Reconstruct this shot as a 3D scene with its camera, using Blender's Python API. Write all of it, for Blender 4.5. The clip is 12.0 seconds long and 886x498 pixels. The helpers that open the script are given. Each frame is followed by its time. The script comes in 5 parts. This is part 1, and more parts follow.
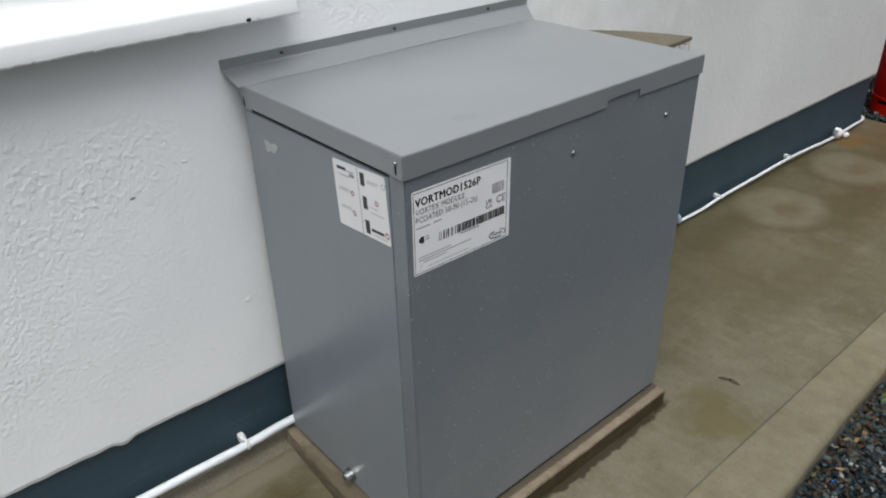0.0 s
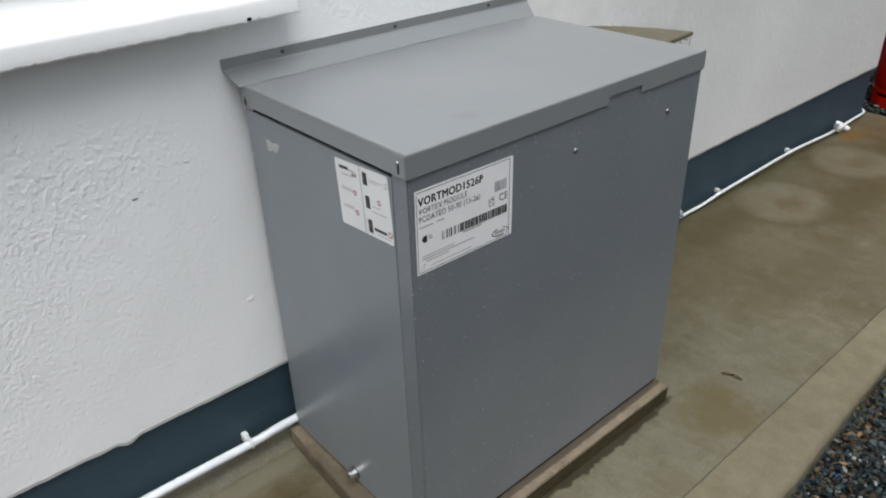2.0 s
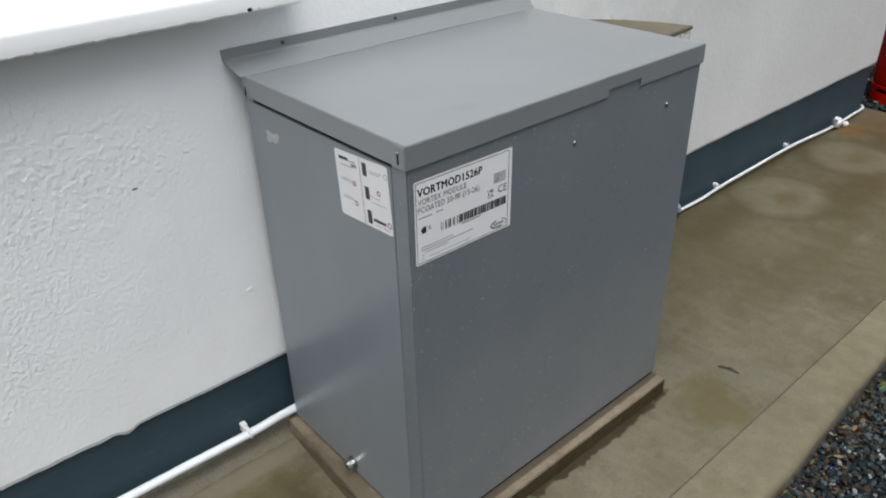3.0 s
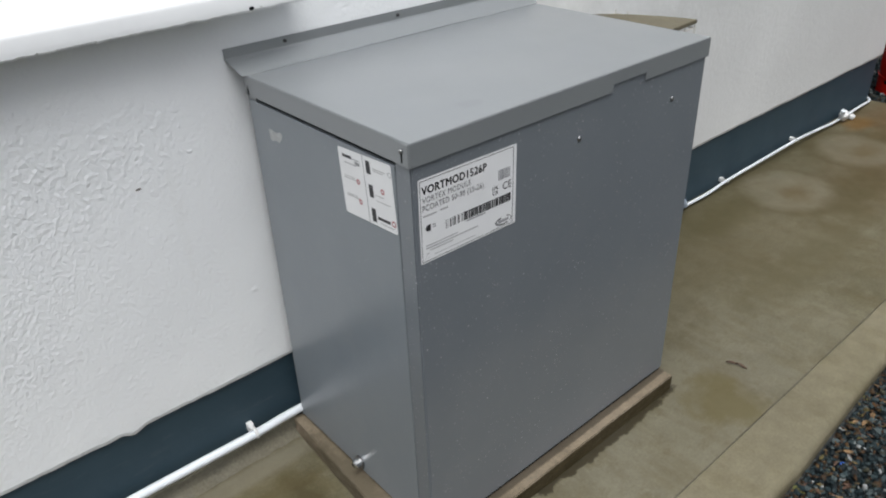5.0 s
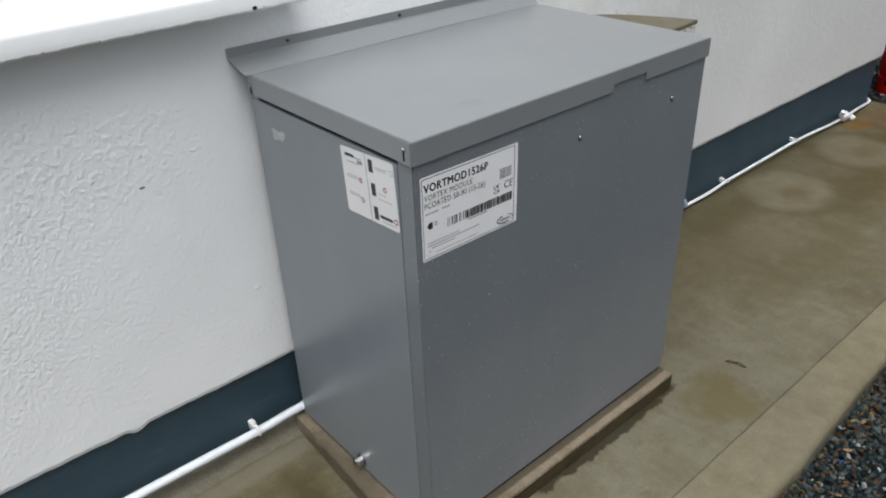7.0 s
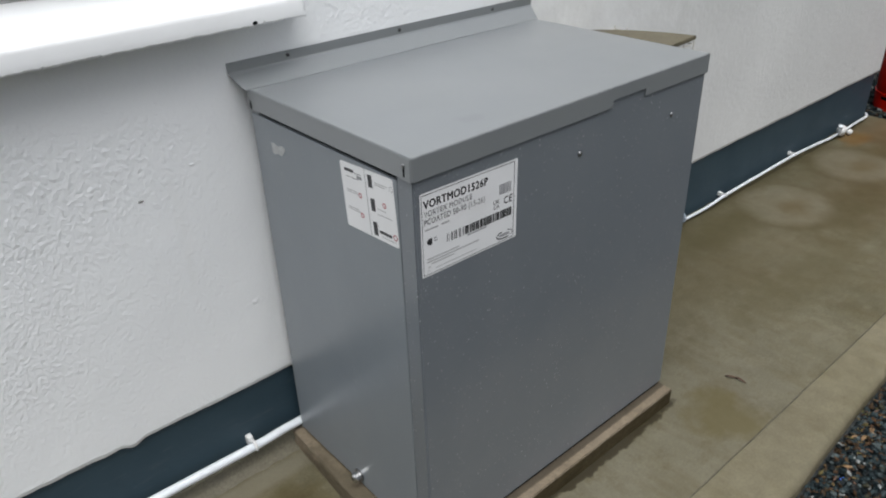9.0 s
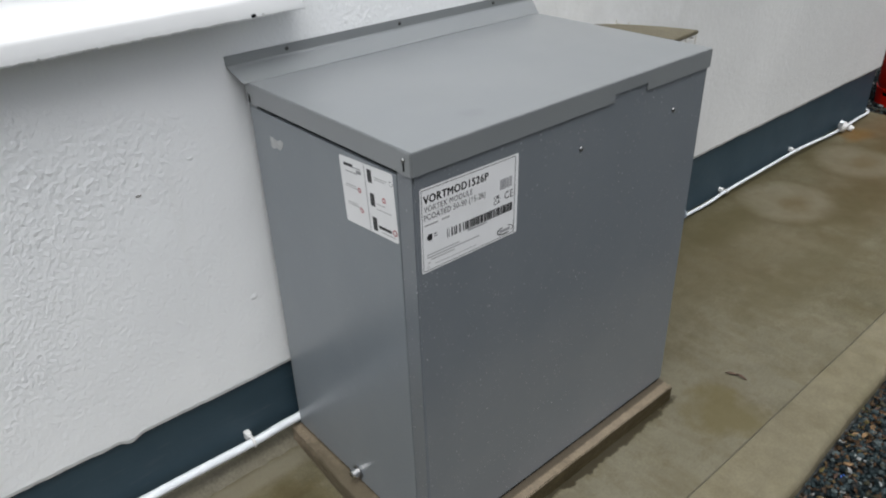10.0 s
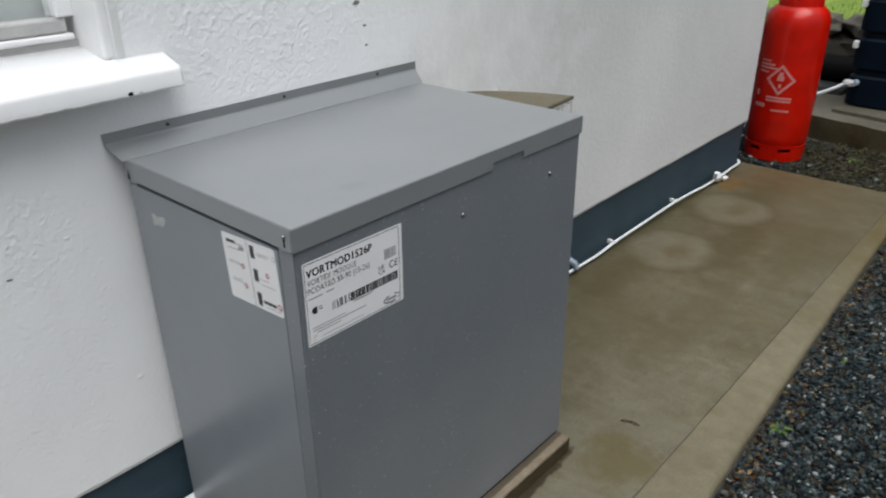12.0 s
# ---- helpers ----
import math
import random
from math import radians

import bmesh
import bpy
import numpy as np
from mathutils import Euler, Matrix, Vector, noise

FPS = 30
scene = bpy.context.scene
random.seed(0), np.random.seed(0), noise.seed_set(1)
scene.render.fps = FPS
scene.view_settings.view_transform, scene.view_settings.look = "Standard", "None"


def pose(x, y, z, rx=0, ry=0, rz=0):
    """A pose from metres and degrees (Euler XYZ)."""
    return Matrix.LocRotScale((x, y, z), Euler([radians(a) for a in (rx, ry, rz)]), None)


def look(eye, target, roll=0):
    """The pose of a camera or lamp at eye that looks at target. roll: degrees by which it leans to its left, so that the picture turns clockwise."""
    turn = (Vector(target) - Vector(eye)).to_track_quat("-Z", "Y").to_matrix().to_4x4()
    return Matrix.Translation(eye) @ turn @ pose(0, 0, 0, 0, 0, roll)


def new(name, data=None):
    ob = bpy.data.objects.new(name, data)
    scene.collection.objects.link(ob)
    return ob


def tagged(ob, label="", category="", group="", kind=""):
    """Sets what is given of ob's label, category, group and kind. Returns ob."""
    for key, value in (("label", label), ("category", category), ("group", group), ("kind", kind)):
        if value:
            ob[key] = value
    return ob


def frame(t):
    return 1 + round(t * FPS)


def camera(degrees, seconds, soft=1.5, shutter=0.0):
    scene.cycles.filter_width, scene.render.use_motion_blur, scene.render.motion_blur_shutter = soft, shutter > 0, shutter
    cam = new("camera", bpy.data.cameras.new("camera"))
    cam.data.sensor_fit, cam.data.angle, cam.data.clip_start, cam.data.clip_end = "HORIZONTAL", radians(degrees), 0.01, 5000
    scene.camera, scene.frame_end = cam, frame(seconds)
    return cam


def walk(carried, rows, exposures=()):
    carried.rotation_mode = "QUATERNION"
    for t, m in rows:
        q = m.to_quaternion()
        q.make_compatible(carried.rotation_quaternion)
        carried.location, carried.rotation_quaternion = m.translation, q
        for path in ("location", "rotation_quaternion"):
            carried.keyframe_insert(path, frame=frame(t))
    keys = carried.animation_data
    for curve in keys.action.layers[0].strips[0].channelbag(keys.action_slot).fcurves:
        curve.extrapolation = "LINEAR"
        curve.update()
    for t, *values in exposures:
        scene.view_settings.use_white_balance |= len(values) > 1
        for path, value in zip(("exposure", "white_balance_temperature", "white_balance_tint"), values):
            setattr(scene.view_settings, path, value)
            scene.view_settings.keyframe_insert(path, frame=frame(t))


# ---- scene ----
# camera and its walk
cam = camera(61.8, 12.0, soft=2.0, shutter=0.12)
PATH = [
    (0, pose(-0.6880, -0.9036, 1.4955, 60.656, 1.261, -41.132)),
    (0.5, pose(-0.6831, -0.8991, 1.4985, 60.292, 1.272, -41.149)),
    (1, pose(-0.6899, -0.8948, 1.5015, 60.677, 1.257, -40.730)),
    (1.5, pose(-0.6856, -0.8959, 1.5015, 60.621, 1.333, -41.245)),
    (2, pose(-0.6893, -0.8973, 1.5004, 60.305, 1.650, -41.334)),
    (2.5, pose(-0.6935, -0.9031, 1.5023, 60.287, 1.608, -41.244)),
    (3, pose(-0.6956, -0.9032, 1.4984, 59.859, 1.291, -41.267)),
    (3.2, pose(-0.6956, -0.9032, 1.4984, 59.932, 1.313, -41.050)),
    (4.8, pose(-0.6904, -0.8979, 1.4951, 59.965, 1.959, -41.018)),
    (5, pose(-0.6904, -0.8979, 1.4951, 59.656, 1.977, -41.201)),
    (5.5, pose(-0.6928, -0.8959, 1.4948, 59.463, 1.890, -40.885)),
    (6, pose(-0.6929, -0.8989, 1.4959, 59.508, 2.051, -40.926)),
    (6.5, pose(-0.6968, -0.9053, 1.4965, 59.862, 2.009, -41.064)),
    (7, pose(-0.6997, -0.9050, 1.4956, 59.731, 1.934, -41.139)),
    (7.2, pose(-0.6997, -0.9050, 1.4956, 60.219, 2.052, -41.125)),
    (8.8, pose(-0.6967, -0.8978, 1.5010, 60.543, 1.638, -41.375)),
    (9, pose(-0.6967, -0.8978, 1.5010, 60.597, 1.697, -41.178)),
    (9.5, pose(-0.6926, -0.8908, 1.4964, 60.218, 1.840, -41.161)),
    (10, pose(-0.6908, -0.8884, 1.4951, 60.245, 1.537, -41.162)),
    (10.5, pose(-0.6933, -0.8914, 1.4944, 60.282, 1.598, -41.109)),
    (11, pose(-0.6970, -0.8945, 1.4952, 60.417, 1.749, -40.844)),
    (11.5, pose(-0.6960, -0.8999, 1.5002, 61.041, 2.125, -41.330)),
    (11.6, pose(-0.6893, -0.9034, 1.5008, 61.407, 1.812, -41.924)),
    (11.7, pose(-0.6859, -0.9072, 1.5076, 61.908, 1.474, -43.201)),
    (11.8, pose(-0.6790, -0.9138, 1.5168, 62.445, 1.275, -44.623)),
    (11.9, pose(-0.6698, -0.9213, 1.5252, 63.256, 0.961, -46.515)),
    (12, pose(-0.6611, -0.9298, 1.5330, 64.216, 0.620, -48.410)),
]
walk(cam, PATH, exposures=[(t, stops, 6300, 9) for t, stops in (
    (0.0, 1.27), (2.5, 1.29), (3.0, 1.33), (3.2, 1.36), (4.8, 1.36), (5.0, 1.36), (5.5, 1.40), (6.5, 1.42), (7.0, 1.30), (9.5, 1.24), (11.0, 1.27), (11.5, 1.23), (12.0, 1.18))])

# world, sun, exposure: flat overcast daylight
world = bpy.data.worlds.new("overcast_sky")
scene.world = world
world.use_nodes = True
wn, wl = world.node_tree.nodes, world.node_tree.links
wn.clear()
sky = wn.new("ShaderNodeTexSky")
sky.sky_type = "NISHITA"
sky.sun_disc = False
sky.sun_elevation = radians(72)
sky.sun_rotation = radians(200)
sky.air_density, sky.dust_density, sky.ozone_density = 1.0, 4.0, 1.0
grey = wn.new("ShaderNodeHueSaturation")
grey.inputs["Saturation"].default_value = 0.22
back = wn.new("ShaderNodeBackground")
back.inputs["Strength"].default_value = 0.075
wout = wn.new("ShaderNodeOutputWorld")
wl.new(sky.outputs[0], grey.inputs["Color"])
# cloud cover: a third as bright at the skyline as overhead
up = wn.new("ShaderNodeTexCoord")
split = wn.new("ShaderNodeSeparateXYZ")
cover = wn.new("ShaderNodeMapRange")
for key, value in (("From Min", 0.0), ("From Max", 1.0), ("To Min", 0.34), ("To Max", 1.1)):
    cover.inputs[key].default_value = value
dim = wn.new("ShaderNodeMix")
dim.data_type, dim.blend_type = "RGBA", "MULTIPLY"
dim.inputs[0].default_value = 1.0
wl.new(up.outputs["Generated"], split.inputs[0])
wl.new(split.outputs["Z"], cover.inputs["Value"])
wl.new(grey.outputs[0], dim.inputs[6])
wl.new(cover.outputs[0], dim.inputs[7])
wl.new(dim.outputs[2], back.inputs["Color"])
wl.new(back.outputs[0], wout.inputs["Surface"])
sun = new("sun", bpy.data.lights.new("sun", "SUN"))
sun.data.energy, sun.data.angle, sun.data.color = 1.35, radians(60), (1.0, 0.99, 0.97)
sun.matrix_world = look((-2.2, -1.0, 6.0), (0, 0, 0))

# ---- materials ----
def shader(name, rough=0.6, metal=0.0, spec=0.5):
    """A material with its Principled node, and a short-hand to add and link nodes."""
    m = bpy.data.materials.new(name)
    m.use_nodes = True
    p = m.node_tree.nodes["Principled BSDF"]
    p.inputs["Roughness"].default_value = rough
    p.inputs["Metallic"].default_value = metal
    p.inputs["Specular IOR Level"].default_value = spec
    return m, p


def node(m, kind, **inputs):
    n = m.node_tree.nodes.new(kind)
    for key, value in inputs.items():
        n.inputs[key.replace("_", " ")].default_value = value
    return n


def link(m, a, b):
    m.node_tree.links.new(a, b)


def coords(m, scale=(1, 1, 1), space="Object"):
    c = node(m, "ShaderNodeTexCoord")
    v = node(m, "ShaderNodeMapping")
    v.inputs["Scale"].default_value = scale
    link(m, c.outputs[space], v.inputs["Vector"])
    return v.outputs["Vector"]


def noise_of(m, where, scale, detail=4, rough=0.55, distort=0.0):
    n = node(m, "ShaderNodeTexNoise", Scale=scale, Detail=detail, Roughness=rough, Distortion=distort)
    link(m, where, n.inputs["Vector"])
    return n.outputs["Fac"]


def ramp(m, fac, stops):
    r = node(m, "ShaderNodeValToRGB")
    e = r.color_ramp.elements
    while len(e) < len(stops):
        e.new(0.5)
    for k, (at, c) in zip(e, stops):
        k.position = at
        k.color = (*c, 1) if len(c) == 3 else c
    link(m, fac, r.inputs["Fac"])
    return r.outputs["Color"]


def mix(m, fac, a, b, blend="MIX"):
    x = m.node_tree.nodes.new("ShaderNodeMix")
    x.data_type, x.blend_type = "RGBA", blend
    for value, slot in ((fac, 0), (a, 6), (b, 7)):
        if isinstance(value, (int, float)):
            x.inputs[slot].default_value = value
        elif isinstance(value, tuple):
            x.inputs[slot].default_value = (*value, 1)
        else:
            link(m, value, x.inputs[slot])
    return x.outputs[2]


def bump(m, p, height, strength=0.3, distance=0.002, before=None):
    b = node(m, "ShaderNodeBump", Strength=strength, Distance=distance)
    link(m, height, b.inputs["Height"])
    if before is not None:
        link(m, before, b.inputs["Normal"])
    link(m, b.outputs[0], p.inputs["Normal"])
    return b.outputs[0]


def math_node(m, op, a, b=0.0):
    n = m.node_tree.nodes.new("ShaderNodeMath")
    n.operation = op
    for i, v in enumerate((a, b)):
        if isinstance(v, (int, float)):
            n.inputs[i].default_value = v
        else:
            link(m, v, n.inputs[i])
    return n.outputs[0]


def plain(name, color, rough=0.5, metal=0.0, var=0.12, scale=40.0, bumps=0.1, spec=0.5):
    """A paint or plastic with slight mottling and fine relief."""
    m, p = shader(name, rough, metal, spec)
    w = coords(m)
    n = noise_of(m, w, scale)
    dark = tuple(c * (1 - var) for c in color)
    light = tuple(min(1, c * (1 + var)) for c in color)
    link(m, ramp(m, n, [(0.3, dark), (0.7, light)]), p.inputs["Base Color"])
    if bumps:
        bump(m, p, noise_of(m, w, scale * 6), bumps, 0.0006)
    return m


def render_material():
    m, p = shader("white_painted_render", 0.55, 0, 0.35)
    w = coords(m)
    big = noise_of(m, w, 1.7, 3)
    stain = noise_of(m, coords(m, (6, 6, 0.9)), 1.6, 5)
    c = mix(m, ramp(m, big, [(0.35, (0, 0, 0)), (0.7, (1, 1, 1))]), (0.760, 0.769, 0.777), (0.818, 0.826, 0.828))
    c = mix(m, ramp(m, stain, [(0.62, (0, 0, 0)), (0.85, (0.25, 0.25, 0.25))]), c, (0.66, 0.65, 0.60))
    link(m, c, p.inputs["Base Color"])
    # roughcast under thick paint: fine stipple all over, lumps crowded in patches
    lumps = ramp(m, noise_of(m, coords(m, (1.1, 1, 0.95)), 58, 3.5, 0.5), [(0.46, (0, 0, 0)), (0.58, (0.5,) * 3), (0.70, (1, 1, 1))])
    lumps.node.color_ramp.interpolation = "B_SPLINE"
    beads = ramp(m, noise_of(m, coords(m, (1.2, 1, 1)), 92, 4, 0.6), [(0.40, (0, 0, 0)), (0.66, (1, 1, 1))])
    rough = ramp(m, noise_of(m, w, 4.3, 3), [(0.36, (0.15,) * 3), (0.66, (1, 1, 1))])
    coarse = spot_xz(m, -0.40, 0.92, 0.34, 0.17)
    crown = spot_xz(m, 0.42, 1.35, 0.45, 0.26)
    lower = spot_xz(m, -0.85, 0.66, 0.40, 0.32)
    patch = math_node(m, "MAXIMUM", math_node(m, "MULTIPLY", rough, 0.22), math_node(m, "MAXIMUM", coarse, crown))
    height = math_node(m, "MULTIPLY", lumps, patch)
    fill = math_node(m, "MULTIPLY", beads, math_node(m, "ADD", 0.36, math_node(m, "MAXIMUM", lower, math_node(m, "MULTIPLY", rough, 0.35))))
    soft = bump(m, p, noise_of(m, w, 8, 3), 0.35, 0.007)
    fine = bump(m, p, fill, 0.50, 0.0026, soft)
    bump(m, p, height, 0.52, 0.0030, fine)
    return m


def spot_xz(m, cx, cz, rx, rz):
    """A patch of a given place and size on the upright wall, fading outwards."""
    c = node(m, "ShaderNodeTexCoord")
    v = node(m, "ShaderNodeMapping")
    v.inputs["Location"].default_value = (-cx / rx, 0, -cz / rz)
    v.inputs["Scale"].default_value = (1 / rx, 0, 1 / rz)
    link(m, c.outputs["Object"], v.inputs["Vector"])
    d = node(m, "ShaderNodeVectorMath")
    d.operation = "LENGTH"
    link(m, v.outputs["Vector"], d.inputs[0])
    n = math_node(m, "MULTIPLY", math_node(m, "SUBTRACT", noise_of(m, c.outputs["Object"], 9, 4), 0.5), 1.6)
    return ramp(m, math_node(m, "MULTIPLY", math_node(m, "ADD", d.outputs["Value"], n), 0.5), [(0.10, (1, 1, 1)), (0.75, (0, 0, 0))])


def smooth_render_material():
    m, p = shader("white_smooth_render", 0.8, 0, 0.15)
    w = coords(m)
    big = noise_of(m, w, 1.4, 4)
    # greyer than the roughcast, standing for weaker light towards the far corner
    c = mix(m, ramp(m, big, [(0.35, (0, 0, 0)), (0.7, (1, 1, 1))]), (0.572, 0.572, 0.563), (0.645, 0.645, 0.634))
    # paler round the seam: the wall's brighter near light painted into its colour
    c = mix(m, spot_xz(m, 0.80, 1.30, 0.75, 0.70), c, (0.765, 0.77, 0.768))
    drip = noise_of(m, coords(m, (9, 9, 0.7)), 1.5, 5)
    c = mix(m, ramp(m, drip, [(0.6, (0, 0, 0)), (0.85, (0.3, 0.3, 0.3))]), c, (0.63, 0.62, 0.57))
    link(m, c, p.inputs["Base Color"])
    soft = bump(m, p, noise_of(m, w, 6, 3), 0.3, 0.006)
    fine = bump(m, p, noise_of(m, w, 45, 4), 0.5, 0.0045, soft)
    bump(m, p, noise_of(m, w, 220, 3), 0.2, 0.001, fine)
    return m


def plinth_material():
    m, p = shader("slate_blue_masonry_paint", 0.55, 0, 0.4)
    w = coords(m)
    c = ramp(m, noise_of(m, w, 5, 5), [(0.3, (0.020, 0.041, 0.057)), (0.75, (0.033, 0.058, 0.076))])
    dust = ramp(m, noise_of(m, coords(m, (3, 3, 14)), 4, 5), [(0.6, (0, 0, 0)), (0.9, (0.22, 0.22, 0.22))])
    link(m, mix(m, dust, c, (0.16, 0.16, 0.15)), p.inputs["Base Color"])
    bump(m, p, noise_of(m, w, 55, 4), 0.3, 0.002)
    return m


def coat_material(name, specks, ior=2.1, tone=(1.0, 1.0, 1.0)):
    """Grey powder-coated sheet steel; specks: how much dried splash dirt it carries; tone: painted-in light or shade of
    the face.
    """
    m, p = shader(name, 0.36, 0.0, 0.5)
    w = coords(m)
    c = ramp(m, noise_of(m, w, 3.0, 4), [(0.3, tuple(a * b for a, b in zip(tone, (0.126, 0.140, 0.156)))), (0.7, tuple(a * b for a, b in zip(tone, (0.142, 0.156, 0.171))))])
    link(m, ramp(m, noise_of(m, w, 7, 4), [(0.3, (0.30,) * 3), (0.75, (0.36,) * 3)]), p.inputs["Roughness"])
    p.inputs["IOR"].default_value = ior
    if specks:
        v = node(m, "ShaderNodeTexVoronoi", Scale=88.0, Randomness=1.0)
        v2 = node(m, "ShaderNodeTexVoronoi", Scale=140.0, Randomness=1.0)
        link(m, coords(m, (1, 1, 0.75)), v.inputs["Vector"])
        link(m, w, v2.inputs["Vector"])
        dots = ramp(m, v.outputs["Distance"], [(0.07, (1, 1, 1)), (0.19, (0, 0, 0))])
        dots2 = ramp(m, v2.outputs["Distance"], [(0.06, (1, 1, 1)), (0.16, (0, 0, 0))])
        where = ramp(m, noise_of(m, w, 14, 4), [(0.44, (0, 0, 0)), (0.62, (1, 1, 1))])
        where2 = ramp(m, noise_of(m, w, 13, 2), [(0.46, (0, 0, 0)), (0.62, (1, 1, 1))])
        d = math_node(m, "MULTIPLY", dots, where)
        d2 = math_node(m, "MULTIPLY", dots2, where2)
        f = math_node(m, "MULTIPLY", math_node(m, "MAXIMUM", d, d2), specks)
        tint = ramp(m, noise_of(m, w, 25, 2), [(0.40, (0.50, 0.52, 0.53)), (0.62, (0.44, 0.38, 0.36))])
        c = mix(m, f, c, tint)
        film = ramp(m, noise_of(m, w, 5.5, 6, 0.7), [(0.42, (0, 0, 0)), (0.8, (0.10, 0.10, 0.10))])
        c = mix(m, film, c, (0.30, 0.31, 0.31))
    link(m, c, p.inputs["Base Color"])
    return m


def concrete_material(name, a, b, moss, wet=0.0, grain=1.0):
    m, p = shader(name, 0.7, 0, 0.4)
    w = coords(m)
    c = mix(m, ramp(m, noise_of(m, w, 2.6, 6, 0.62), [(0.3, (0, 0, 0)), (0.72, (1, 1, 1))]), a, b)
    streak = noise_of(m, coords(m, (2.6, 1.1, 1)), 3.0, 8, 0.72, 0.15)
    c = mix(m, ramp(m, streak, [(0.50, (0, 0, 0)), (0.74, (0.55, 0.55, 0.55))]), c, moss)
    dark = noise_of(m, w, 1.3, 5, 0.6)
    c = mix(m, ramp(m, dark, [(0.52, (0, 0, 0)), (0.75, (0.5, 0.5, 0.5))]), c, tuple(v * 0.55 for v in a))
    c = mix(m, 1.0, c, ramp(m, noise_of(m, w, 17, 5, 0.65), [(0.3, (0.86,) * 3), (0.7, (1.12,) * 3)]), "MULTIPLY")
    grit = ramp(m, noise_of(m, w, 130, 6, 0.75), [(0.3, (1 - 0.3 * grain,) * 3), (0.7, (1 + 0.25 * grain,) * 3)])
    c = mix(m, 1.0, c, grit, "MULTIPLY")
    link(m, c, p.inputs["Base Color"])
    damp = ramp(m, noise_of(m, w, 1.9, 5, 0.6), [(0.40, (0.74,) * 3), (0.66, (0.74 - wet,) * 3)])
    link(m, damp, p.inputs["Roughness"])
    swirl = bump(m, p, noise_of(m, coords(m, (1, 5, 1)), 9, 4), 0.12, 0.003)
    bump(m, p, noise_of(m, w, 160, 5, 0.7), 0.3, 0.0016, swirl)
    return m


def spot_mask(m, cx, cy, rx, ry, stops, wobble=0.35, scale=9.0):
    """A soft-edged stain of a given place and size on a level surface."""
    c = node(m, "ShaderNodeTexCoord")
    v = node(m, "ShaderNodeMapping")
    v.vector_type = "POINT"
    v.inputs["Location"].default_value = (-cx / rx, -cy / ry, 0)
    v.inputs["Scale"].default_value = (1 / rx, 1 / ry, 0)
    link(m, c.outputs["Object"], v.inputs["Vector"])
    d = node(m, "ShaderNodeVectorMath")
    d.operation = "LENGTH"
    link(m, v.outputs["Vector"], d.inputs[0])
    n = math_node(m, "MULTIPLY", math_node(m, "SUBTRACT", noise_of(m, c.outputs["Object"], scale, 5, 0.6), 0.5), wobble * 2)
    return ramp(m, math_node(m, "MULTIPLY", math_node(m, "ADD", d.outputs["Value"], n), 0.5), stops)


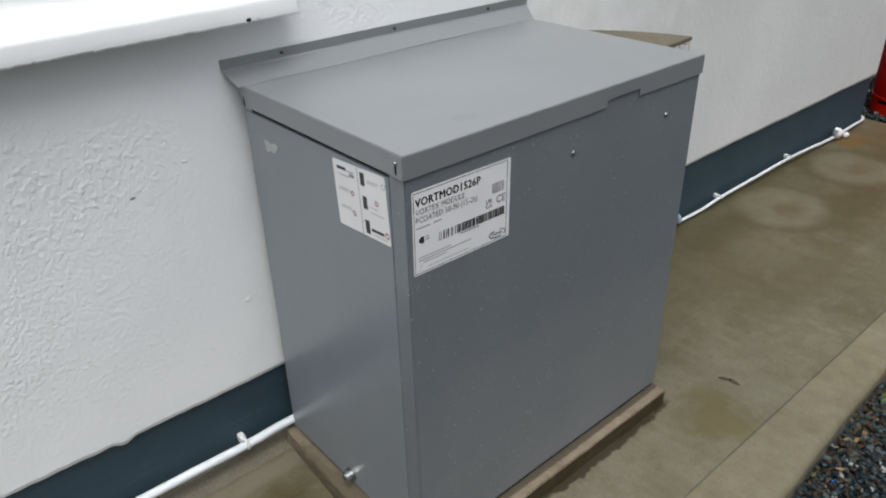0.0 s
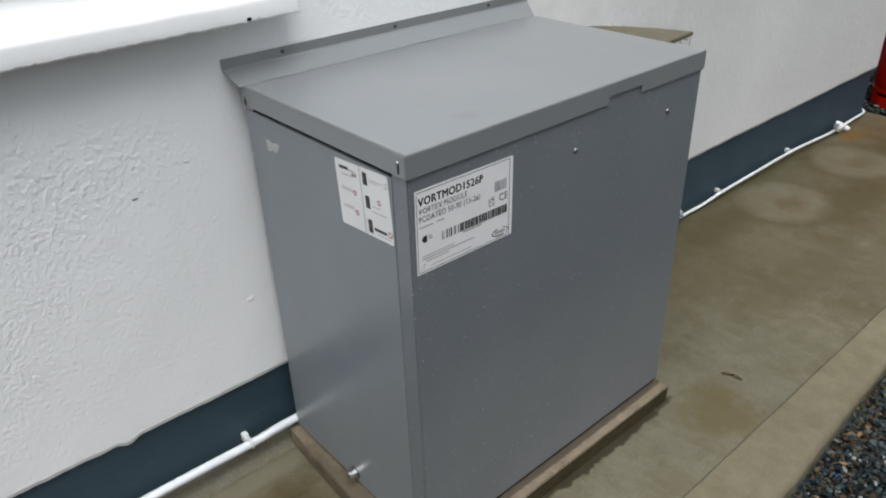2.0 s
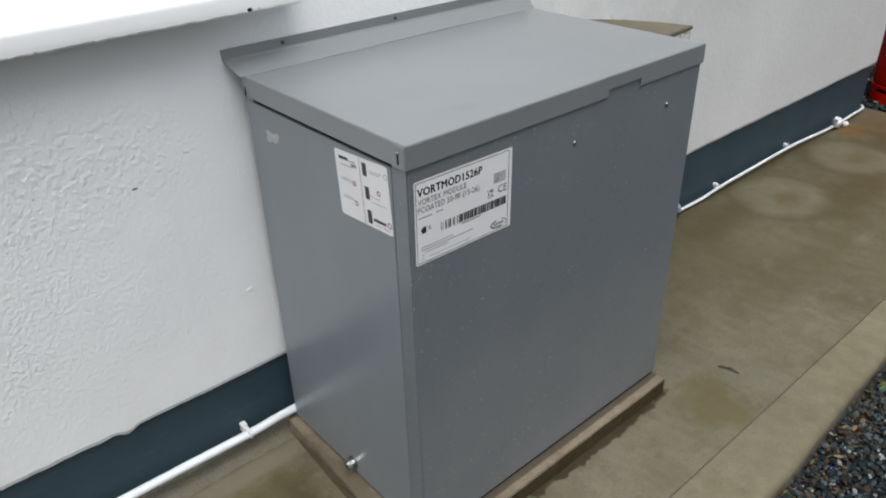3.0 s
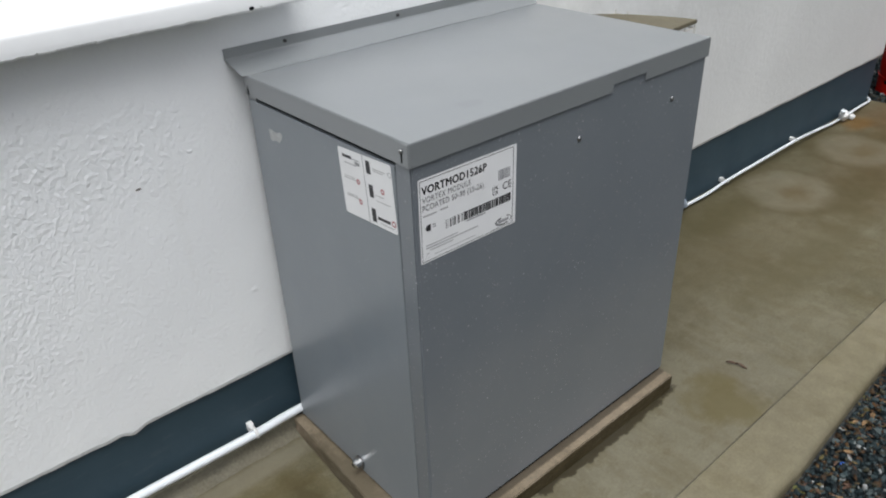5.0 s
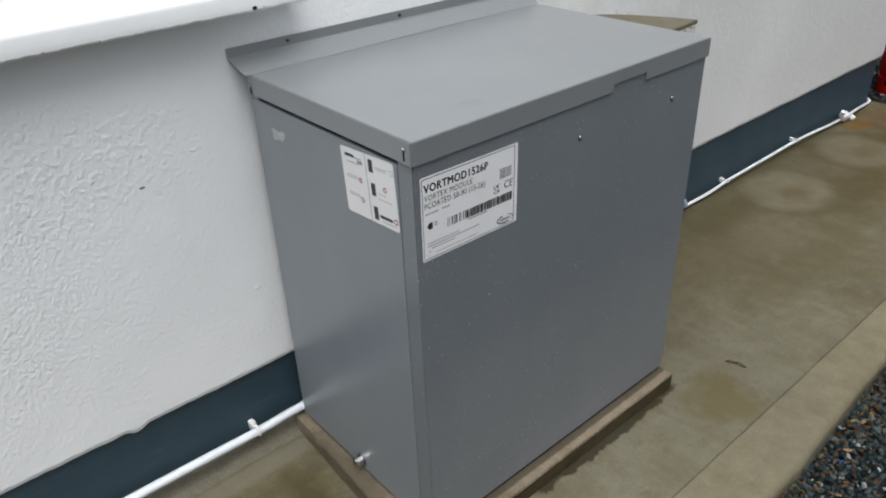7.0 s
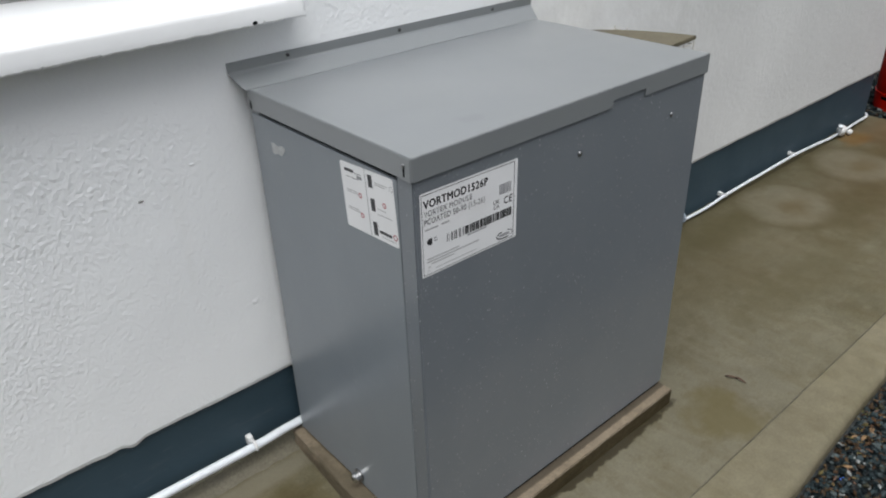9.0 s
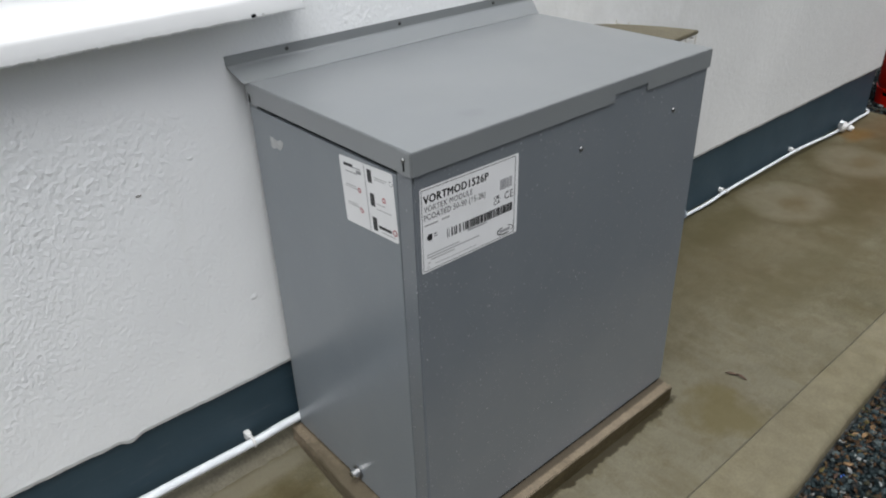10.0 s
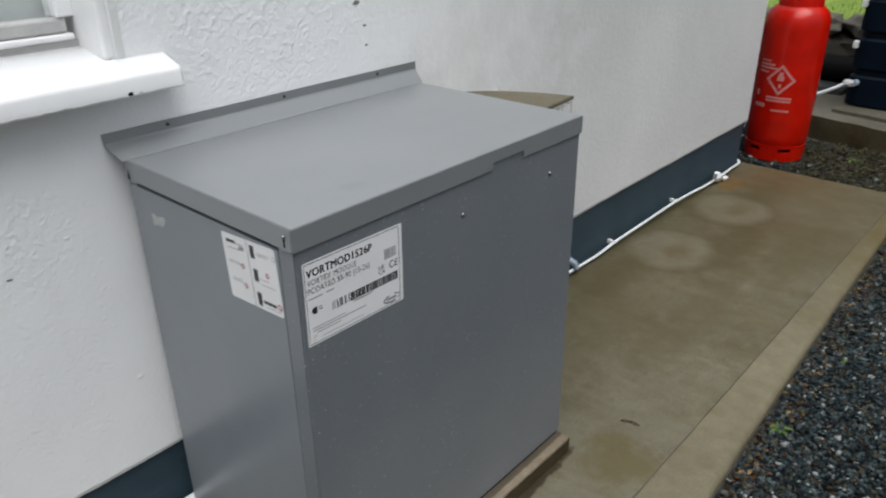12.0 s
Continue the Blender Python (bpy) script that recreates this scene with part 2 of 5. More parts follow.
def path_material():
    """Damp trowelled concrete with dried puddle rings, green-brown stains and dark margins."""
    m = concrete_material("damp_path_concrete", (0.074, 0.0655, 0.036), (0.120, 0.109, 0.072), (0.049, 0.040, 0.015), 0.36, 1.0)
    p = m.node_tree.nodes["Principled BSDF"]
    p.inputs["Specular IOR Level"].default_value = 0.25
    c = p.inputs["Base Color"].links[0].from_socket
    off = (0, 0, 0)
    # a paler patch of floor round the base, then brown runs and blotches
    k = spot_mask(m, 0.75, -0.12, 0.75, 0.36, [(0.20, (0.35,) * 3), (0.70, off)], 0.7, 5.0)
    c = mix(m, k, c, (0.165, 0.152, 0.115))
    runs = noise_of(m, coords(m, (3.2, 0.9, 1)), 3.2, 9, 0.72, 0.2)
    c = mix(m, ramp(m, runs, [(0.47, off), (0.72, (0.6,) * 3)]), c, (0.066, 0.052, 0.022))
    blots = noise_of(m, coords(m, (1.0, 1.5, 1)), 11.0, 8, 0.78, 0.0)
    c = mix(m, ramp(m, blots, [(0.52, off), (0.70, (0.6,) * 3)]), c, (0.062, 0.050, 0.022))
    pale = noise_of(m, coords(m, (1.0, 1.7, 1)), 7.0, 9, 0.75, 0.0)
    c = mix(m, ramp(m, pale, [(0.52, off), (0.75, (0.45,) * 3)]), c, (0.165, 0.148, 0.108))
    # (place, size, colour, strength)
    stains = [
        (3.15, 0.10, 0.85, 0.42, (0.064, 0.047, 0.020), 0.6, 0.7),
        (2.0, 0.30, 0.55, 0.25, (0.066, 0.050, 0.022), 0.35, 0.9),
        (3.65, 0.30, 0.25, 0.35, (0.080, 0.050, 0.020), 0.55, 0.8),
        (0.965, -0.165, 0.10, 0.115, (0.074, 0.060, 0.022), 0.75, 1.1),
        # narrow, ragged dark strip along the front of the slab
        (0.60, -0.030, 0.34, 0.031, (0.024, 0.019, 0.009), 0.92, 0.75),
        (-0.30, 0.36, 0.26, 0.16, (0.085, 0.069, 0.026), 0.4, 1.2),
        (-0.30, 0.52, 0.55, 0.035, (0.150, 0.135, 0.100), 0.6, 0.5),
        (-0.15, 0.42, 0.10, 0.035, (0.060, 0.046, 0.017), 0.6, 1.2),
        (-0.13, 0.30, 0.05, 0.14, (0.045, 0.036, 0.014), 0.8, 0.8),
        (-0.42, 0.40, 0.16, 0.04, (0.050, 0.040, 0.015), 0.7, 0.9),
        (2.6, 0.62, 1.3, 0.10, (0.055, 0.046, 0.022), 0.85, 0.7),
        (3.42, 0.50, 0.12, 0.07, (0.11, 0.060, 0.015), 0.8, 0.5),
        (2.0, 0.44, 0.30, 0.11, (0.060, 0.050, 0.022), 0.8, 0.7),
        (2.62, 0.16, 0.35, 0.10, (0.055, 0.044, 0.018), 0.75, 0.8),
        (1.4, 0.28, 0.45, 0.22, (0.066, 0.053, 0.024), 0.35, 1.0),
        (2.36, 0.33, 0.05, 0.09, (0.065, 0.050, 0.020), 0.8, 0.6),
        (3.02, 0.33, 0.06, 0.10, (0.070, 0.056, 0.026), 0.6, 0.6),
        (3.3, 0.30, 0.28, 0.10, (0.060, 0.048, 0.020), 0.7, 0.8),
        (1.9, 0.02, 0.5, 0.10, (0.066, 0.055, 0.026), 0.55, 0.9),
        (2.7, -0.10, 0.5, 0.08, (0.066, 0.055, 0.026), 0.55, 0.9),
        (3.6, -0.05, 0.2, 0.22, (0.075, 0.062, 0.032), 0.5, 0.9),
    ]
    rings = [(2.39, 0.365, 0.225, 0.215), (3.05, 0.345, 0.225, 0.215)]
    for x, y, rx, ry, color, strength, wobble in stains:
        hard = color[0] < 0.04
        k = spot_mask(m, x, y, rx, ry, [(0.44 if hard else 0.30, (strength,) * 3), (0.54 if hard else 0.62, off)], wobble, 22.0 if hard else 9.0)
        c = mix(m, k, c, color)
    for x, y, rx, ry in rings:
        k = spot_mask(m, x, y, rx, ry, [(0.36, (0.20, 0.20, 0.20)), (0.50, off)], 0.16, 6)
        c = mix(m, k, c, (0.205, 0.186, 0.143))
        k = spot_mask(m, x, y, rx * 1.03, ry * 1.03, [(0.455, off), (0.50, (0.55, 0.55, 0.55)), (0.56, off)], 0.12, 6)
        c = mix(m, k, c, (0.062, 0.050, 0.024))
        k = spot_mask(m, x + 0.02, y - 0.03, rx * 0.45, ry * 0.30, [(0.18, (0.6,) * 3), (0.60, off)], 0.9, 14.0)
        c = mix(m, k, c, (0.072, 0.053, 0.022))
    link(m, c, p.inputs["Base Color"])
    return m


def gravel_material():
    m, p = shader("slate_gravel", 0.6, 0, 0.12)
    g = node(m, "ShaderNodeNewGeometry")
    r = g.outputs["Random Per Island"]
    c = ramp(m, r, [(0.0, (0.004, 0.007, 0.008)), (0.30, (0.011, 0.018, 0.020)), (0.52, (0.024, 0.035, 0.037)), (0.74, (0.048, 0.060, 0.060)), (0.85, (0.030, 0.029, 0.019)), (0.91, (0.030, 0.018, 0.009)), (0.965, (0.17, 0.175, 0.17))])
    c.node.color_ramp.interpolation = "CONSTANT"
    w = coords(m)
    c = mix(m, 1.0, c, ramp(m, noise_of(m, w, 160, 3), [(0.3, (0.6,) * 3), (0.7, (1.3,) * 3)]), "MULTIPLY")
    # earth and moss worked up between the stones by the tank base
    k = spot_mask(m, 4.45, -0.05, 0.75, 0.60, [(0.30, (0.8,) * 3), (0.60, (0, 0, 0))], 0.9, 5.0)
    c = mix(m, k, c, ramp(m, noise_of(m, w, 14, 5), [(0.4, (0.020, 0.015, 0.008)), (0.6, (0.032, 0.031, 0.009))]))
    link(m, c, p.inputs["Base Color"])
    bump(m, p, noise_of(m, w, 260, 3), 0.4, 0.001)
    return m


def stone_material():
    m, p = shader("rubble_stone", 0.85, 0, 0.3)
    w = coords(m)
    o = node(m, "ShaderNodeObjectInfo")
    tone = ramp(m, o.outputs["Random"], [(0.0, (0.05, 0.045, 0.036)), (0.5, (0.11, 0.10, 0.082)), (1.0, (0.17, 0.158, 0.132))])
    c = mix(m, 1.0, tone, ramp(m, noise_of(m, w, 14, 5), [(0.3, (0.55,) * 3), (0.7, (1.3,) * 3)]), "MULTIPLY")
    link(m, c, p.inputs["Base Color"])
    bump(m, p, noise_of(m, w, 30, 6), 0.7, 0.012)
    return m


def grass_material(name="lawn_grass", blades=False):
    m, p = shader(name, 0.6, 0, 0.3)
    w = coords(m)
    c = ramp(m, noise_of(m, w, 3 if not blades else 8, 5), [(0.3, (0.11, 0.175, 0.018)), (0.7, (0.18, 0.25, 0.035))])
    link(m, c, p.inputs["Base Color"])
    bump(m, p, noise_of(m, w, 60, 4), 0.6, 0.01)
    return m


def ground_material():
    m, p = shader("dark_gravelly_soil", 0.8, 0, 0.3)
    w = coords(m)
    c = ramp(m, noise_of(m, w, 120, 5), [(0.3, (0.012, 0.015, 0.018)), (0.6, (0.035, 0.038, 0.038)), (0.8, (0.07, 0.065, 0.05))])
    far = ramp(m, noise_of(m, w, 0.35, 4), [(0.4, (0, 0, 0)), (0.7, (0.25, 0.25, 0.25))])
    link(m, mix(m, far, c, (0.045, 0.044, 0.036)), p.inputs["Base Color"])
    bump(m, p, noise_of(m, w, 90, 5), 0.8, 0.012)
    return m


def steel_material(name, color=(0.62, 0.62, 0.6), rough=0.25):
    m, p = shader(name, rough, 1.0)
    w = coords(m)
    link(m, ramp(m, noise_of(m, w, 120), [(0.3, tuple(c * 0.7 for c in color)), (0.7, color)]), p.inputs["Base Color"])
    return m


def glass_material():
    m, p = shader("window_glass", 0.03, 0, 0.5)
    p.inputs["Base Color"].default_value = (0.9, 0.95, 0.94, 1)
    p.inputs["Transmission Weight"].default_value = 1.0
    return m


M_RENDER = render_material()
M_SMOOTH = smooth_render_material()
M_PLINTH = plinth_material()
# lid copy of the one grey paint, lightened for the light it catches
M_COAT_LIT = coat_material("grey_powder_coat_lit", 0.0, 1.75, (1.26, 1.21, 1.13))
M_COAT_LIT.node_tree.nodes["Principled BSDF"].inputs["Coat Weight"].default_value = 0.45
M_COAT_LIT.node_tree.nodes["Principled BSDF"].inputs["Coat Roughness"].default_value = 0.3
M_COAT_LIT.node_tree.nodes["Principled BSDF"].inputs["Coat IOR"].default_value = 1.6


def lid_smudge():
    """A faint rubbed mark on the lid."""
    p = M_COAT_LIT.node_tree.nodes["Principled BSDF"]
    c = p.inputs["Base Color"].links[0].from_socket
    k = spot_mask(M_COAT_LIT, 0.205, 0.075, 0.030, 0.022, [(0.25, (0.2, 0.2, 0.2)), (0.6, (0, 0, 0))], 0.7, 60)
    link(M_COAT_LIT, mix(M_COAT_LIT, k, c, (0.07, 0.075, 0.08)), p.inputs["Base Color"])


lid_smudge()
# same paint: front copy darkened as shaded, side copy lightened as lit
M_COAT_DIRTY_SHADED = coat_material("grey_powder_coat_splashed_shaded", 0.80, 1.85, (0.95, 0.95, 0.96))
M_COAT_FLECK_LIT = coat_material("grey_powder_coat_dusty_lit", 0.22, 1.75, (1.22, 1.23, 1.22))
M_PATH = path_material()
M_EDGE = concrete_material("path_edge_concrete", (0.110, 0.096, 0.059), (0.157, 0.139, 0.093), (0.080, 0.066, 0.030), 0.25, 0.5)


def edging_far_end():
    """A darker brown tone over the far end of the edging."""
    p = M_EDGE.node_tree.nodes["Principled BSDF"]
    c = p.inputs["Base Color"].links[0].from_socket
    k = spot_mask(M_EDGE, 3.7, -0.31, 1.5, 0.35, [(0.10, (0.85,) * 3), (0.60, (0, 0, 0))], 0.8, 5.0)
    link(M_EDGE, mix(M_EDGE, k, c, (0.078, 0.060, 0.024)), p.inputs["Base Color"])
    p.inputs["Specular IOR Level"].default_value = 0.25


edging_far_end()
M_BASE = concrete_material("base_slab_concrete", (0.128, 0.099, 0.064), (0.205, 0.166, 0.118), (0.070, 0.055, 0.028), 0.1)
def slab_dark_line():
    """A darker inner strip of the slab along the cabinet, and a brown stain on its left side."""
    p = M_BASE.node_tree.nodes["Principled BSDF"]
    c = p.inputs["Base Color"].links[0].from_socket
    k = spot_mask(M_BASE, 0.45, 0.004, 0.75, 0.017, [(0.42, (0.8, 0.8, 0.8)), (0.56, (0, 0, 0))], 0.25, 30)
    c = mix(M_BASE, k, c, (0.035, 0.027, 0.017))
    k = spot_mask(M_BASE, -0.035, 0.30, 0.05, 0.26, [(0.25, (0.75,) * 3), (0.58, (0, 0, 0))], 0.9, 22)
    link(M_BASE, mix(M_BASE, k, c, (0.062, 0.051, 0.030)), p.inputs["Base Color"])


slab_dark_line()
# damp concrete, with the shade of upright faces mixed into its dark colour
M_BASE_WET_SHADED = concrete_material("wet_shaded_slab_face", (0.036, 0.028, 0.014), (0.066, 0.053, 0.030), (0.026, 0.021, 0.010), 0.3)
M_BASE_WET_SHADED.node_tree.nodes["Principled BSDF"].inputs["Specular IOR Level"].default_value = 0.08
M_FILLET = concrete_material("grey_mortar", (0.090, 0.080, 0.054), (0.128, 0.115, 0.083), (0.060, 0.050, 0.024), 0.2)
M_TANKBASE = concrete_material("old_base_concrete", (0.055, 0.049, 0.034), (0.105, 0.096, 0.072), (0.030, 0.030, 0.012), 0.1)
M_GRAVEL = gravel_material()
M_GROUND = ground_material()
M_STONE = stone_material()
M_GRASS = grass_material()
M_WEED = grass_material("weed_leaf", True)
M_WEED.node_tree.nodes["Color Ramp"].color_ramp.elements[0].color = (0.028, 0.062, 0.010, 1)
M_WEED.node_tree.nodes["Color Ramp"].color_ramp.elements[1].color = (0.065, 0.115, 0.018, 1)
M_SCREW = steel_material("galvanised_screw", (0.33, 0.33, 0.33), 0.32)
M_DULLSCREW = steel_material("dull_screw", (0.10, 0.10, 0.10), 0.55)
M_CHROME = steel_material("chrome_lock", (0.8, 0.8, 0.8), 0.15)
# near-black fill standing for the shade inside gaps, slots and holes
M_DARK = plain("dark_gap", (0.008, 0.009, 0.010), 0.9, bumps=0, spec=0.1)
M_PIPE = plain("white_plastic_pipe", (0.64, 0.67, 0.70), 0.32, var=0.05)
M_CLIP = plain("white_plastic_clip", (0.62, 0.62, 0.61), 0.4, var=0.05)
M_GREYPLASTIC = plain("grey_pipe_plastic", (0.25, 0.29, 0.34), 0.4)
M_LABEL = plain("white_label_vinyl", (0.68, 0.68, 0.685), 0.38, var=0.03, scale=12, bumps=0.03)
M_BLACK = plain("black_print", (0.018, 0.018, 0.02), 0.45, bumps=0)
M_GREYPRINT = plain("grey_print", (0.24, 0.24, 0.25), 0.5, bumps=0)
M_MIDPRINT = plain("dark_grey_print", (0.27, 0.27, 0.28), 0.5, bumps=0)
M_PALEPRINT = plain("pale_grey_print", (0.36, 0.36, 0.36), 0.5, bumps=0)
M_REDPRINT = plain("red_print", (0.36, 0.12, 0.13), 0.5, bumps=0)
M_SILL = plain("white_gloss_sill_paint", (0.70, 0.705, 0.71), 0.42, var=0.03, scale=9, bumps=0.15)
M_FRAME = plain("white_window_paint", (0.78, 0.78, 0.78), 0.4, var=0.05, scale=12)
M_GREYWOOD = plain("grey_rail", (0.42, 0.42, 0.41), 0.6, var=0.25, scale=14)
M_BLIND = plain("pale_blind_cloth", (0.62, 0.62, 0.62), 0.8, var=0.15, scale=8)
M_RED = plain("red_enamel", (0.40, 0.006, 0.001), 0.20, var=0.15, scale=10, bumps=0.04, spec=0.3)
M_CYLPRINT = plain("faded_white_print", (0.46, 0.17, 0.15), 0.6, var=0.15, scale=60)
M_NAVY = plain("navy_moulded_plastic", (0.0016, 0.0050, 0.011), 0.5, var=0.2, scale=9, spec=0.10)
M_BLACKVOID = plain("black_void_fill", (0.004, 0.004, 0.004), 0.7, spec=0.1)
M_BOARD = concrete_material("weathered_board", (0.085, 0.074, 0.046), (0.125, 0.110, 0.074), (0.06, 0.05, 0.03), 0.1)
M_WIRE = plain("white_coated_wire", (0.62, 0.60, 0.55), 0.5)
M_LEAF = plain("dead_brown_leaf", (0.055, 0.026, 0.013), 0.7, var=0.4, scale=60)
M_LITTER = plain("tan_leaf_litter", (0.13, 0.075, 0.03), 0.7, var=0.4, scale=60)
M_SPOT = plain("grime_spot", (0.20, 0.19, 0.18), 0.9, bumps=0)
M_STICKER = plain("torn_white_sticker", (0.38, 0.385, 0.385), 0.6, var=0.15, scale=70)
M_BLUE = plain("blue_plastic_scrap", (0.015, 0.06, 0.26), 0.4)


# ---- mesh helpers ----
def part(name, bm, material, parent=None, label="", smooth=False):
    """Links a bmesh as one mesh object, under a thing or a part."""
    mesh = bpy.data.meshes.new(name)
    bmesh.ops.recalc_face_normals(bm, faces=bm.faces[:])
    bm.to_mesh(mesh)
    bm.free()
    mesh.materials.append(material)
    if smooth:
        for f in mesh.polygons:
            f.use_smooth = True
    ob = new(name, mesh)
    if parent is not None:
        ob.parent = parent
        ob.matrix_parent_inverse = parent.matrix_basis.inverted()
    if label:
        ob["label"] = label
    return ob


def empty(name, at, label, category, group="", kind=""):
    e = new(name)
    e.matrix_basis = pose(*at)
    e.empty_display_size = 0.05
    return tagged(e, label, category, group, kind)


def box(x0, x1, y0, y1, z0, z1, bev=0.0, seg=2):
    bm = bmesh.new()
    add_box(bm, x0, x1, y0, y1, z0, z1)
    if bev:
        bmesh.ops.bevel(bm, geom=bm.edges[:], offset=bev, segments=seg, affect="EDGES", profile=0.5)
    return bm


def add_box(bm, x0, x1, y0, y1, z0, z1):
    m = Matrix.LocRotScale(((x0 + x1) / 2, (y0 + y1) / 2, (z0 + z1) / 2), None, (x1 - x0, y1 - y0, z1 - z0))
    return bmesh.ops.create_cube(bm, size=1.0, matrix=m)["verts"]


def prism(outline, z0, z1, bev=0.0, m=None, seg=2):
    """A prism from an outline of (x, y), between two heights, then moved by m."""
    bm = bmesh.new()
    low = [bm.verts.new((x, y, z0)) for x, y in outline]
    high = [bm.verts.new((x, y, z1)) for x, y in outline]
    bm.faces.new(low[::-1])
    bm.faces.new(high)
    n = len(outline)
    for i in range(n):
        bm.faces.new((low[i], low[(i + 1) % n], high[(i + 1) % n], high[i]))
    if bev:
        bmesh.ops.bevel(bm, geom=bm.edges[:], offset=bev, segments=seg, affect="EDGES")
    if m is not None:
        bm.transform(m)
    return bm


def tube(points, radius, sides=14, caps=True):
    """A round bar along a smoothed line of points."""
    pts = [Vector(p) for p in points]
    bm = bmesh.new()
    rings = []
    side = None
    for i, p in enumerate(pts):
        d = (pts[min(i + 1, len(pts) - 1)] - pts[max(i - 1, 0)]).normalized()
        if side is None:
            side = d.cross(Vector((0, 0, 1)) if abs(d.z) < 0.9 else Vector((1, 0, 0))).normalized()
        side = (side - d * side.dot(d)).normalized()
        up = d.cross(side)
        r = radius[i] if isinstance(radius, (list, tuple)) else radius
        rings.append([bm.verts.new(p + r * (math.cos(a) * side + math.sin(a) * up)) for a in (2 * math.pi * k / sides for k in range(sides))])
    for a, b in zip(rings, rings[1:]):
        for k in range(sides):
            bm.faces.new((a[k], a[(k + 1) % sides], b[(k + 1) % sides], b[k]))
    if caps:
        bm.faces.new(rings[0][::-1])
        bm.faces.new(rings[-1])
    return bm


def lathe(profile, at, sides=48):
    """A turned body from (radius, height) pairs."""
    bm = bmesh.new()
    rings = [[bm.verts.new((at[0] + r * math.cos(2 * math.pi * k / sides), at[1] + r * math.sin(2 * math.pi * k / sides), at[2] + z)) for k in range(sides)] for r, z in profile]
    for a, b in zip(rings, rings[1:]):
        for k in range(sides):
            bm.faces.new((a[k], a[(k + 1) % sides], b[(k + 1) % sides], b[k]))
    if profile[0][0] > 1e-4:
        bm.faces.new(rings[0][::-1])
    if profile[-1][0] > 1e-4:
        bm.faces.new(rings[-1])
    return bm


def smooth_line(points, steps=6):
    """Catmull-Rom through the points."""
    p = [Vector(q) for q in points]
    p = [2 * p[0] - p[1]] + p + [2 * p[-1] - p[-2]]
    out = []
    for i in range(1, len(p) - 2):
        for k in range(steps):
            t = k / steps
            out.append(0.5 * ((2 * p[i]) + (p[i + 1] - p[i - 1]) * t + (2 * p[i - 1] - 5 * p[i] + 4 * p[i + 1] - p[i + 2]) * t * t + (3 * p[i] - p[i - 1] - 3 * p[i + 1] + p[i + 2]) * t ** 3))
    out.append(p[-2])
    return out


# ---- ground ----
WALL = 0.60
END = 3.80
GRAVEL = -0.028


def ground_sheet():
    bm = bmesh.new()
    bmesh.ops.create_grid(bm, x_segments=40, y_segments=40, size=400)
    for v in bm.verts:
        v.co.z = GRAVEL - 0.012
    return tagged(part("ground", bm, M_GROUND), "dark gravelly soil under the stone chippings", "ground", kind="structure")


ground_sheet()


def edge_y(x):
    """The outer edge of the path, a little wavy."""
    t = min(max((x - 0.9) / 2.9, 0), 1)
    return -0.446 + 0.105 * t ** 0.7 + 0.0018 * math.sin(x * 3.1) + 0.001 * math.sin(x * 11.0)


def path_main():
    """The main strip of the path, with a softened end and joint edges."""
    bm = box(-2.6, END + 0.03, -0.2770, WALL + 0.05, -0.11, 0.0, 0.0025, 2)
    return tagged(part("path", bm, M_PATH), "damp brown-stained concrete path along the wall", "path", kind="structure")


def path_edging():
    """The narrow outer strip, poured later, with a rounded outer nose."""
    bm = bmesh.new()
    rows = []
    n = 150
    for i in range(n + 1):
        x = -2.6 + (END + 0.03 + 2.6) * i / n
        e = edge_y(x)
        r = 0.026
        section = [(-0.2794, -0.11), (-0.2794, -0.003), (-0.2814, 0.0)]
        for k in range(6):
            a = math.pi / 2 * k / 5
            section.append((e + r - r * math.sin(a), -r + r * math.cos(a) + 0.0))
        section.append((e - 0.012, -0.11))
        rows.append([bm.verts.new((x, y + 0.0012 * noise.noise((x * 9, y * 9, 0)), z)) for y, z in section])
    m = len(rows[0])
    for a, b in zip(rows, rows[1:]):
        for k in range(m):
            bm.faces.new((a[k], a[(k + 1) % m], b[(k + 1) % m], b[k]))
    bm.faces.new(rows[0])
    bm.faces.new(rows[-1][::-1])
    return tagged(part("pavement", bm, M_EDGE), "pale concrete edging strip of the path", "path edging", kind="structure")


path_main()
path_edging()
tagged(part("path_joint", box(-2.6, END + 0.02, -0.2793, -0.2771, -0.1, -0.0022), M_TANKBASE), "dirt-filled joint between path and edging", "joint", kind="structure")


